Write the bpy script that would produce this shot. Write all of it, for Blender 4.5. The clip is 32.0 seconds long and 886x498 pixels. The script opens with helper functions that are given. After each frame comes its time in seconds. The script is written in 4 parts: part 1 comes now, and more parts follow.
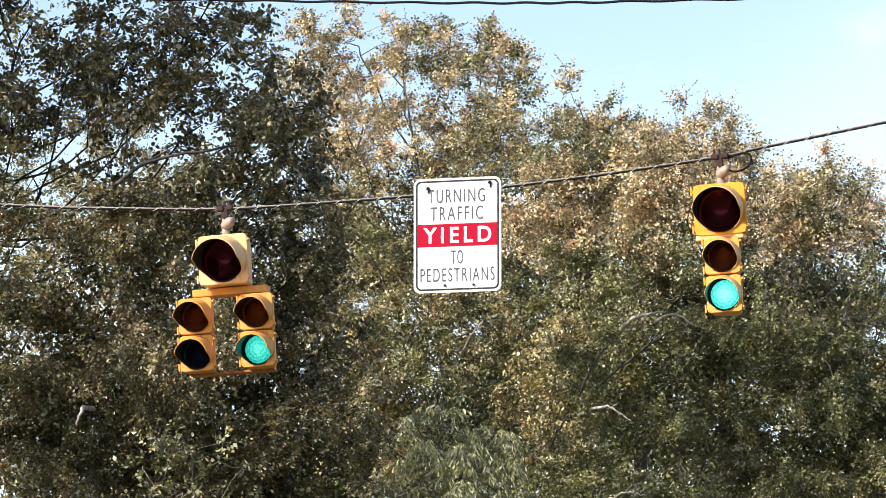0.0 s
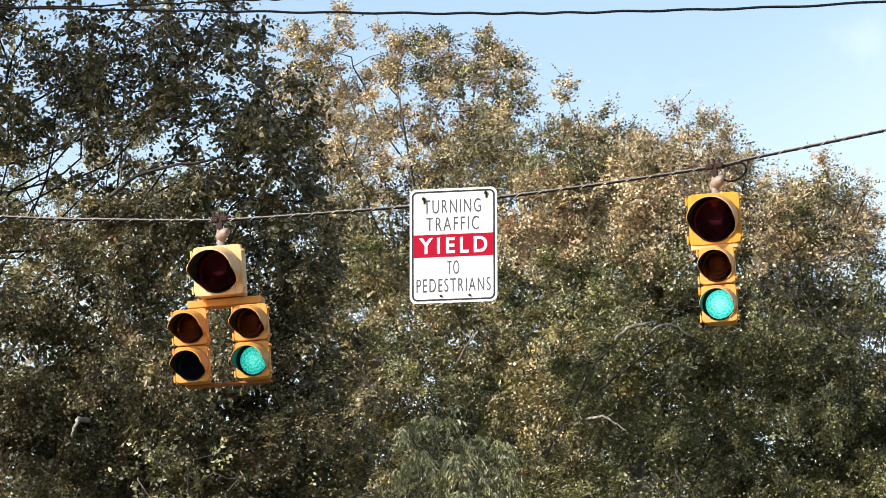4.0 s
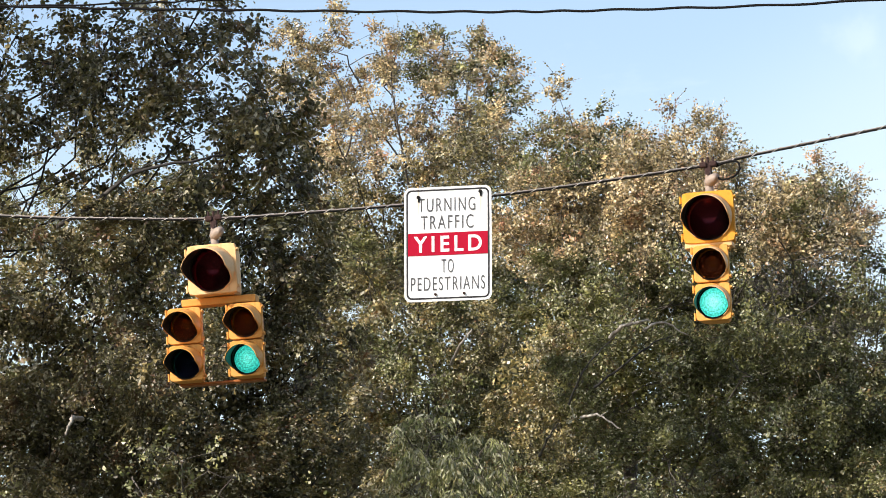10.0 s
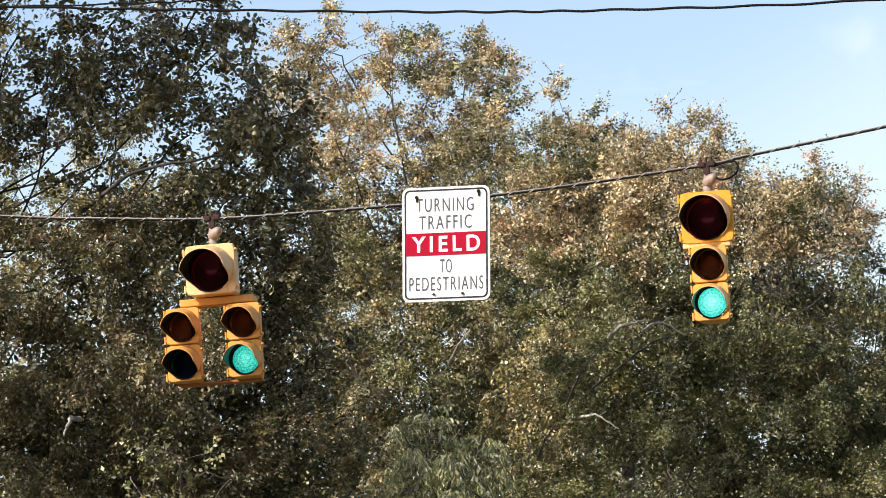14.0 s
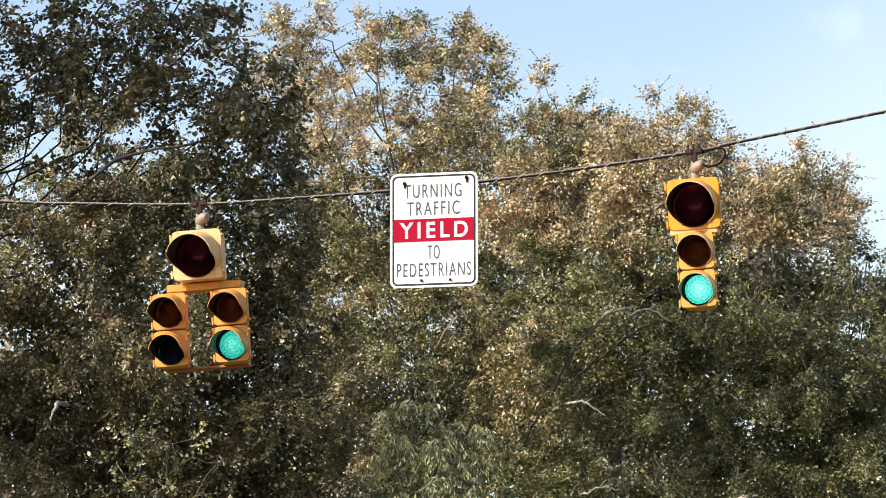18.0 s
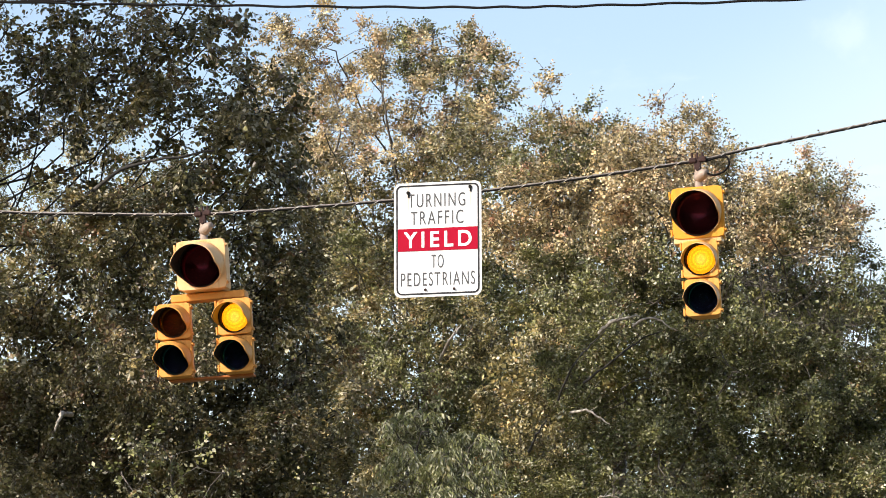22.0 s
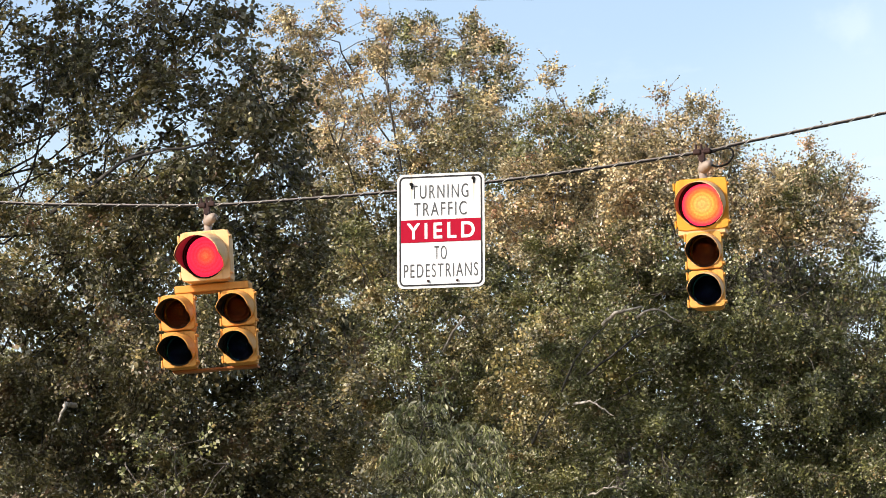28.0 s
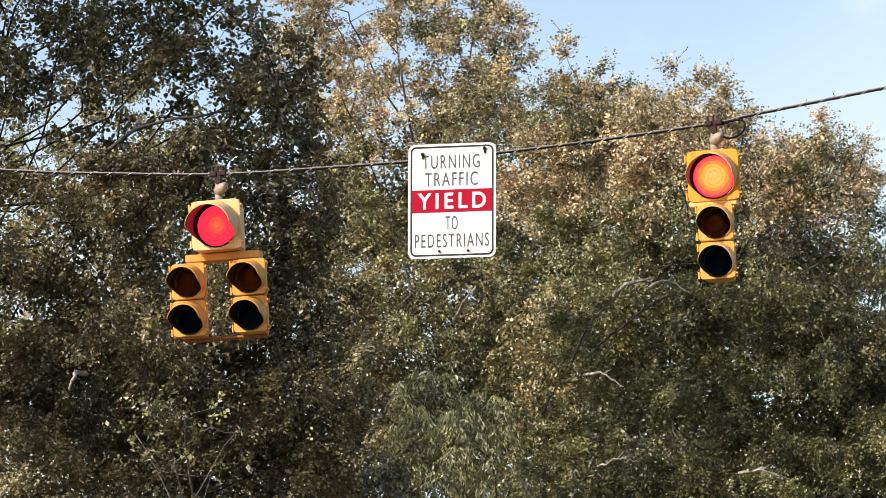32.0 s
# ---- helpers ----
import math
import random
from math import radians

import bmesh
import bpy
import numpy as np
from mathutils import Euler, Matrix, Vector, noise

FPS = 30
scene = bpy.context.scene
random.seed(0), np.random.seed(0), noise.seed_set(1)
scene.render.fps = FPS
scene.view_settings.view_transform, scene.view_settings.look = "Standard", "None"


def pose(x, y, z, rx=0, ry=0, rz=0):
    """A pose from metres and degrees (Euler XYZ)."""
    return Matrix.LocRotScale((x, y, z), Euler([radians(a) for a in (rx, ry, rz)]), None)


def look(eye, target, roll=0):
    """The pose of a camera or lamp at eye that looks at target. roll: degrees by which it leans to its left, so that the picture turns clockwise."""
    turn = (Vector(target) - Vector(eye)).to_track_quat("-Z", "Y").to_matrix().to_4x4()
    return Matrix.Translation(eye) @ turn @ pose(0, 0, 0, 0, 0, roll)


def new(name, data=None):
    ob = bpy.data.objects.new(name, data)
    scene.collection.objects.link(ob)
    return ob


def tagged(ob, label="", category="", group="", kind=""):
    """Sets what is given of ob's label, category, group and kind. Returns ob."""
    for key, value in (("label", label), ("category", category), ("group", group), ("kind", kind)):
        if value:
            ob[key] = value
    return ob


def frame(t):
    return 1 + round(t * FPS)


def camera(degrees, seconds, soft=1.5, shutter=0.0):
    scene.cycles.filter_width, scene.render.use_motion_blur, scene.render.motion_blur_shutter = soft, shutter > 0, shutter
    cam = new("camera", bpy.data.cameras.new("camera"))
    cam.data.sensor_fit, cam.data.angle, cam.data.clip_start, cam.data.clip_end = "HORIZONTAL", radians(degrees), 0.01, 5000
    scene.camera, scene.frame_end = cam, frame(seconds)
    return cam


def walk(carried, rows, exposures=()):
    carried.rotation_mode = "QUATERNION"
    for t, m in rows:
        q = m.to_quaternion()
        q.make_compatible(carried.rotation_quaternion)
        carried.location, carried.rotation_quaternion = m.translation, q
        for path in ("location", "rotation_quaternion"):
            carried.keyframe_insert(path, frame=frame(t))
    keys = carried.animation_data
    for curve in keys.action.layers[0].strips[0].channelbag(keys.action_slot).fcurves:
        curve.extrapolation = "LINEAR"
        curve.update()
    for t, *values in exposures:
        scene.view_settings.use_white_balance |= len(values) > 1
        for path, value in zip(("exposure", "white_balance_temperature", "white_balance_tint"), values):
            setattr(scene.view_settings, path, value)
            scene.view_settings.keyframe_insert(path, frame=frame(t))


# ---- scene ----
# ---------------------------------------------------------------- camera
DEGREES = 12.6
EYE = (0.0, 0.0, 1.65)
PATH = (
    (0, 99.160, 2.725, 0.130),
    (0.5, 99.174, 2.650, 0.202),
    (1, 99.181, 2.630, 0.207),
    (1.5, 99.274, 2.715, 0.218),
    (2, 99.255, 2.744, 0.203),
    (2.5, 99.176, 2.715, 0.163),
    (3, 99.318, 2.885, 0.130),
    (3.5, 99.298, 2.872, 0.078),
    (5.5, 99.355, 2.953, 0.106),
    (6, 99.335, 2.943, 0.098),
    (6.5, 99.355, 2.940, -0.020),
    (7, 99.320, 2.895, -0.028),
    (7.5, 99.300, 2.902, 0.033),
    (8, 99.289, 2.856, 0.024),
    (8.5, 99.299, 2.885, -0.000),
    (9, 99.337, 2.984, 0.019),
    (9.5, 99.313, 2.945, 0.026),
    (10, 99.281, 2.948, 0.006),
    (10.5, 99.309, 3.015, 0.012),
    (11, 99.364, 3.008, 0.024),
    (11.5, 99.314, 2.957, 0.020),
    (12, 99.391, 2.997, 0.013),
    (12.5, 99.403, 2.986, 0.008),
    (13, 99.399, 3.024, 0.004),
    (13.5, 99.339, 2.975, 0.010),
    (15.5, 99.217, 2.968, -0.132),
    (16, 99.201, 2.932, -0.176),
    (16.5, 99.220, 2.976, -0.182),
    (17, 99.244, 2.995, -0.208),
    (17.5, 99.164, 2.902, -0.212),
    (18, 99.073, 2.835, -0.225),
    (18.5, 99.073, 2.891, -0.187),
    (19, 99.111, 2.889, -0.220),
    (19.5, 99.149, 2.910, -0.227),
    (20, 99.150, 2.905, -0.211),
    (20.5, 99.199, 2.950, -0.193),
    (21, 99.180, 2.906, -0.207),
    (21.5, 99.220, 2.963, -0.179),
    (22, 99.209, 2.981, -0.145),
    (22.5, 99.212, 3.006, -0.147),
    (23, 99.206, 2.941, -0.133),
    (23.5, 99.217, 2.921, -0.113),
    (24, 99.186, 2.927, -0.072),
    (24.5, 99.082, 2.832, -0.036),
    (25, 99.089, 2.808, -0.055),
    (25.5, 99.111, 2.890, -0.061),
    (27.5, 99.082, 2.875, -0.146),
    (28, 99.087, 2.916, -0.098),
    (28.5, 98.933, 2.790, -0.078),
    (29, 98.667, 2.433, 0.121),
    (29.5, 98.557, 2.600, -0.164),
    (30, 98.597, 2.565, -0.289),
    (30.5, 98.729, 2.608, -0.301),
    (31, 98.815, 2.708, -0.038),
    (31.5, 98.894, 2.691, -0.008),
    (32, 98.667, 2.604, 0.009),
)
cam = camera(DEGREES, 32.0, soft=0.9)
EXPOSURES = ((0.0, 0.90, 6530, 13), (0.7, 0.77, 6530, 13), (1.5, 0.67, 6530, 13), (3.0, 0.67, 6530, 13), (8.0, 0.63, 6530, 13), (10.0, 0.63, 6630, 13), (13.0, 0.63, 6680, 14), (20.5, 0.63, 6740, 14),
             (22.5, 0.73, 6780, 14), (25.5, 0.73, 6800, 14), (27.5, 0.65, 6800, 14), (29.0, 0.60, 6780, 14), (32.0, 0.57, 6780, 14))
walk(cam, [(t, pose(*EYE, rx, ry, rz)) for t, rx, ry, rz in PATH], EXPOSURES)

# ---------------------------------------------------------------- light
SUN = Vector((-0.70, -0.47, 0.54)).normalized()      # towards the sun
world = bpy.data.worlds.new("sky")
scene.world = world
world.use_nodes = True


def build_sky():
    nt = world.node_tree
    nt.nodes.clear()
    out = nt.nodes.new("ShaderNodeOutputWorld")
    bg = nt.nodes.new("ShaderNodeBackground")
    sky = nt.nodes.new("ShaderNodeTexSky")
    sky.sky_type = "NISHITA"
    sky.sun_disc = False
    sky.sun_elevation = math.asin(SUN.z)
    sky.sun_rotation = math.atan2(SUN.x, SUN.y)
    sky.air_density, sky.dust_density, sky.ozone_density = 1.0, 1.4, 1.0
    # thin white cloud, drawn out level
    tc = nt.nodes.new("ShaderNodeTexCoord")
    mp = nt.nodes.new("ShaderNodeMapping")
    mp.inputs["Location"].default_value = (0.3, 0.0, 0.12)
    mp.inputs["Scale"].default_value = (3.0, 3.0, 9.0)
    nz = nt.nodes.new("ShaderNodeTexNoise")
    nz.inputs["Scale"].default_value = 2.6
    nz.inputs["Detail"].default_value = 7.0
    nz.inputs["Roughness"].default_value = 0.6
    ramp = nt.nodes.new("ShaderNodeValToRGB")
    ramp.color_ramp.elements[0].position, ramp.color_ramp.elements[1].position = 0.62, 0.92
    ramp.color_ramp.elements[0].color, ramp.color_ramp.elements[1].color = (0.02, 0.02, 0.02, 1), (0.85, 0.85, 0.85, 1)
    mix = nt.nodes.new("ShaderNodeMix")
    mix.data_type = "RGBA"
    mix.inputs["B"].default_value = (4.30, 5.12, 5.45, 1)
    # haze that whitens the sky towards the horizon
    sep = nt.nodes.new("ShaderNodeSeparateXYZ")
    haze = nt.nodes.new("ShaderNodeMapRange")
    haze.interpolation_type = "SMOOTHSTEP"
    for key, value in (("From Min", 0.212), ("From Max", 0.145), ("To Min", 0.05), ("To Max", 0.52)):
        haze.inputs[key].default_value = value
    add = nt.nodes.new("ShaderNodeMath")
    add.operation, add.use_clamp = "ADD", True
    nt.links.new(tc.outputs["Generated"], sep.inputs["Vector"])
    # a low bank of cloud stands to the east
    bank = nt.nodes.new("ShaderNodeMapRange")
    bank.interpolation_type = "SMOOTHSTEP"
    for key, value in (("From Min", 0.06), ("From Max", 0.165), ("To Min", 0.0), ("To Max", 0.045)):
        bank.inputs[key].default_value = value
    lower = nt.nodes.new("ShaderNodeMath")
    lower.operation = "SUBTRACT"
    nt.links.new(sep.outputs["X"], bank.inputs["Value"])
    nt.links.new(sep.outputs["Z"], lower.inputs[0])
    nt.links.new(bank.outputs["Result"], lower.inputs[1])
    nt.links.new(lower.outputs["Value"], haze.inputs["Value"])
    nt.links.new(ramp.outputs["Color"], add.inputs[1])
    # one small torn puff of cloud high in the east
    off = nt.nodes.new("ShaderNodeVectorMath")
    off.operation = "DISTANCE"
    off.inputs[1].default_value = (0.1130, 0.9715, 0.2068)
    wave = nt.nodes.new("ShaderNodeTexNoise")
    wave.inputs["Scale"].default_value, wave.inputs["Detail"].default_value = 130.0, 5.0
    torn = nt.nodes.new("ShaderNodeMath")
    torn.operation = "MULTIPLY_ADD"
    torn.inputs[1].default_value = 0.018
    puff = nt.nodes.new("ShaderNodeMapRange")
    puff.interpolation_type = "SMOOTHSTEP"
    for key, value in (("From Min", 0.0185), ("From Max", 0.0085), ("To Min", 0.0), ("To Max", 0.24)):
        puff.inputs[key].default_value = value
    both = nt.nodes.new("ShaderNodeMath")
    both.operation = "ADD"
    nt.links.new(tc.outputs["Generated"], off.inputs[0])
    nt.links.new(tc.outputs["Generated"], wave.inputs["Vector"])
    nt.links.new(wave.outputs["Fac"], torn.inputs[0])
    nt.links.new(off.outputs["Value"], torn.inputs[2])
    nt.links.new(torn.outputs["Value"], puff.inputs["Value"])
    nt.links.new(puff.outputs["Result"], both.inputs[0])
    nt.links.new(haze.outputs["Result"], both.inputs[1])
    nt.links.new(both.outputs["Value"], add.inputs[0])
    nt.links.new(tc.outputs["Generated"], mp.inputs["Vector"])
    nt.links.new(mp.outputs["Vector"], nz.inputs["Vector"])
    nt.links.new(nz.outputs["Fac"], ramp.inputs["Fac"])
    nt.links.new(add.outputs["Value"], mix.inputs["Factor"])
    nt.links.new(sky.outputs["Color"], mix.inputs["A"])
    nt.links.new(mix.outputs["Result"], bg.inputs["Color"])
    bg.inputs["Strength"].default_value = 0.140
    nt.links.new(bg.outputs["Background"], out.inputs["Surface"])


build_sky()
sun_data = bpy.data.lights.new("sun", "SUN")
sun_data.energy, sun_data.angle, sun_data.color = 5.0, radians(0.53), (1.0, 0.94, 0.83)
sun = new("sun", sun_data)
sun.matrix_world = look(SUN * 60, (0, 0, 0))


# ---------------------------------------------------------------- materials
class Mat:
    """A small builder for node materials."""

    def __init__(self, name):
        self.mat = bpy.data.materials.new(name)
        self.mat.use_nodes = True
        self.nt = self.mat.node_tree
        self.nt.nodes.clear()
        self.out = self.node("ShaderNodeOutputMaterial")

    def node(self, kind, **inputs):
        n = self.nt.nodes.new(kind)
        for key, value in inputs.items():
            self.put(n.inputs[key.replace("_", " ")], value)
        return n

    def put(self, socket, value):
        if isinstance(value, bpy.types.NodeSocket):
            self.nt.links.new(value, socket)
        else:
            socket.default_value = value

    def coords(self, sx=1.0, sy=1.0, sz=1.0, which="Object"):
        tc = self.node("ShaderNodeTexCoord")
        mp = self.node("ShaderNodeMapping")
        mp.inputs["Scale"].default_value = (sx, sy, sz)
        self.put(mp.inputs["Vector"], tc.outputs[which])
        return mp.outputs["Vector"]

    def noise(self, vec, scale, detail=5.0, rough=0.55):
        n = self.node("ShaderNodeTexNoise", Vector=vec, Scale=scale, Detail=detail, Roughness=rough)
        return n.outputs["Fac"]

    def ramp(self, fac, stops):
        n = self.node("ShaderNodeValToRGB", Fac=fac)
        els = n.color_ramp.elements
        while len(els) < len(stops):
            els.new(0.5)
        for el, (pos, col) in zip(els, stops):
            el.position = pos
            el.color = (*col, 1) if len(col) == 3 else col
        return n.outputs["Color"]

    def mix(self, fac, a, b, blend="MIX"):
        n = self.node("ShaderNodeMix")
        n.data_type, n.blend_type = "RGBA", blend
        self.put(n.inputs["Factor"], fac)
        self.put(n.inputs["A"], a if isinstance(a, bpy.types.NodeSocket) else (*a, 1))
        self.put(n.inputs["B"], b if isinstance(b, bpy.types.NodeSocket) else (*b, 1))
        return n.outputs["Result"]

    def math(self, op, a, b=0.0):
        n = self.node("ShaderNodeMath")
        n.operation = op
        self.put(n.inputs[0], a)
        self.put(n.inputs[1], b)
        return n.outputs["Value"]

    def bump(self, height, strength=0.3, distance=0.01):
        n = self.node("ShaderNodeBump", Height=height, Strength=strength, Distance=distance)
        return n.outputs["Normal"]

    def bsdf(self, color, rough=0.5, metal=0.0, normal=None, spec=0.5, coat=0.0):
        n = self.node("ShaderNodeBsdfPrincipled")
        self.put(n.inputs["Base Color"], color if isinstance(color, bpy.types.NodeSocket) else (*color, 1))
        self.put(n.inputs["Roughness"], rough)
        self.put(n.inputs["Metallic"], metal)
        n.inputs["Specular IOR Level"].default_value = spec
        n.inputs["Coat Weight"].default_value = coat
        if normal is not None:
            self.put(n.inputs["Normal"], normal)
        return n.outputs["BSDF"]

    def done(self, shader):
        self.nt.links.new(shader, self.out.inputs["Surface"])
        return self.mat


def painted_metal(name, color, worn, dirt, rough=0.6):
    m = Mat(name)
    v = m.coords()
    big, fine = m.noise(v, 5.0, 6.0), m.noise(v, 60.0, 4.0)
    c = m.mix(m.ramp(big, [(0.35, (0, 0, 0)), (0.75, (1, 1, 1))]), color, worn)
    streak = m.noise(m.coords(18, 18, 1.6), 2.0, 5.0)
    c = m.mix(m.ramp(streak, [(0.55, (0, 0, 0)), (0.8, (0.55, 0.55, 0.55))]), c, dirt)
    return m.done(m.bsdf(c, rough, 0.0, m.bump(fine, 0.08, 0.002), 0.25))


YELLOW = painted_metal("signal_yellow_paint", (0.628, 0.292, 0.024), (0.619, 0.249, 0.030), (0.310, 0.112, 0.013))
SCUFFED = painted_metal("scuffed_signal_paint", (0.600, 0.270, 0.040), (0.640, 0.335, 0.098), (0.320, 0.116, 0.018))
PALE = painted_metal("sun_bleached_signal_paint", (0.654, 0.370, 0.138), (0.705, 0.490, 0.284), (0.378, 0.155, 0.034))
WORN = painted_metal("peeling_signal_paint", (0.619, 0.292, 0.052), (0.688, 0.490, 0.310), (0.344, 0.129, 0.026))
# the tie bar's shade is put into this darker, redder colour
TIE = painted_metal("shaded_tie_bar_paint", (0.33, 0.115, 0.026), (0.26, 0.075, 0.022), (0.12, 0.040, 0.015))
FADED = painted_metal("faded_signal_paint", (0.550, 0.232, 0.039), (0.619, 0.318, 0.086), (0.327, 0.112, 0.022))


def simple(name, a, b, scale, rough, metal=0.0, bump=0.15, spec=0.3):
    m = Mat(name)
    v = m.coords()
    n = m.noise(v, scale)
    return m.done(m.bsdf(m.mix(n, a, b), rough, metal, m.bump(m.noise(v, scale * 6), bump, 0.003), spec))


BLACK = simple("matt_black", (0.010, 0.010, 0.010), (0.017, 0.016, 0.015), 30, 0.9, 0.0, 0.15, 0.08)
VISOR_BLACK = simple("faded_black_visor_paint", (0.018, 0.016, 0.016), (0.030, 0.027, 0.026), 24, 0.42, 0.0, 0.05, 0.45)
GALV = simple("weathered_zinc", (0.20, 0.155, 0.125), (0.32, 0.26, 0.215), 22, 0.6, 0.2)
RUST = simple("rusty_iron", (0.018, 0.010, 0.009), (0.052, 0.024, 0.021), 40, 0.75, 0.2)
CABLE = simple("black_cable_sheath", (0.005, 0.005, 0.006), (0.014, 0.013, 0.012), 14, 0.8, 0.0, 0.15, 0.06)
STRAND = simple("grey_steel_strand", (0.12, 0.105, 0.095), (0.28, 0.25, 0.23), 25, 0.6, 0.3)
LASH = simple("pale_lashing_wire", (0.38, 0.36, 0.33), (0.60, 0.58, 0.54), 30, 0.4, 0.3)
MIRROR = simple("dull_reflector", (0.02, 0.02, 0.03), (0.035, 0.035, 0.05), 20, 0.35, 1.0)
BOWL = simple("silvered_reflector", (0.20, 0.20, 0.20), (0.26, 0.26, 0.26), 12, 0.16, 1.0)


def lens_material(name, tint, body, cut=0.75, see=0.55):
    m = Mat(name)
    v = m.coords(1, 1, 1)
    cells = m.node("ShaderNodeTexVoronoi", Vector=v, Scale=95.0)
    cells.feature = "F1"
    relief = m.bump(cells.outputs["Distance"], 0.5, 0.004)
    glass = m.node("ShaderNodeBsdfTransparent")
    shade = m.ramp(cells.outputs["Distance"], [(0.0, tint), (0.75, tuple(c * cut for c in tint))])
    # moulded rings round the middle
    out = m.node("ShaderNodeVectorMath")
    out.operation = "LENGTH"
    m.put(out.inputs[0], v)
    ring = m.math("SINE", m.math("MULTIPLY", out.outputs["Value"], 2 * math.pi / 0.023))
    shade = m.mix(1.0, shade, m.ramp(m.math("MULTIPLY", m.math("ADD", ring, 1.0), 0.5), [(0.15, (0.84, 0.82, 0.80)), (0.7, (1.0, 1.0, 1.0))]), "MULTIPLY")
    m.put(glass.inputs["Color"], shade)
    solid = m.bsdf(body, 0.35, 0.0, relief, 0.07, 0.0)
    mx = m.node("ShaderNodeMixShader", Fac=see)
    m.put(mx.inputs[1], solid)
    m.put(mx.inputs[2], glass.outputs["BSDF"])
    return m.done(mx.outputs["Shader"])


LENS = {
    "red": lens_material("red_lens", (1.0, 0.40, 0.52), (0.030, 0.0015, 0.004)),
    "amber": lens_material("amber_lens", (1.0, 0.48, 0.12), (0.13, 0.030, 0.009)),
    "green": lens_material("green_lens", (0.35, 0.9, 0.9), (0.006, 0.007, 0.030), 0.5),
}


def lamp_material(name, stops, strength):
    """A lit lamp: its glow falls from the filament to the rim."""
    m = Mat(name)
    v = m.coords()
    ln = m.node("ShaderNodeVectorMath")
    ln.operation = "LENGTH"
    m.put(ln.inputs[0], v)
    r = m.math("ADD", ln.outputs["Value"], m.math("MULTIPLY", m.noise(v, 30, 3), 0.016))
    e = m.node("ShaderNodeEmission", Color=m.ramp(r, stops), Strength=strength)
    return m.done(e.outputs["Emission"])


LIT = {
    "red": lamp_material("lit_red", [(0.020, (1.0, 0.80, 0.10)), (0.040, (1.0, 0.24, 0.08)), (0.080, (1.0, 0.085, 0.11)), (0.15, (1.0, 0.055, 0.13))], 2.4),
    "bright red": lamp_material("lit_bright_red", [(0.018, (1.0, 0.98, 0.50)), (0.030, (1.0, 0.55, 0.10)), (0.044, (1.0, 0.85, 0.18)), (0.082, (1.0, 0.72, 0.10)), (0.110, (1.0, 0.32, 0.07)), (0.146, (1.0, 0.05, 0.15))], 3.1),
    "amber": lamp_material("lit_amber", [(0.020, (1.0, 1.0, 0.6)), (0.06, (1.0, 0.82, 0.10)), (0.11, (1.0, 0.50, 0.03))], 2.75),
    "green": lamp_material("lit_green", [(0.020, (0.70, 0.95, 0.85)), (0.045, (0.20, 0.70, 0.56)), (0.080, (0.06, 0.46, 0.37)), (0.115, (0.03, 0.34, 0.28))], 2.5),
    "bright green": lamp_material("lit_bright_green", [(0.024, (0.95, 1.0, 0.95)), (0.055, (0.42, 0.90, 0.74)), (0.085, (0.14, 0.64, 0.52)), (0.115, (0.06, 0.44, 0.36))], 2.85),
}


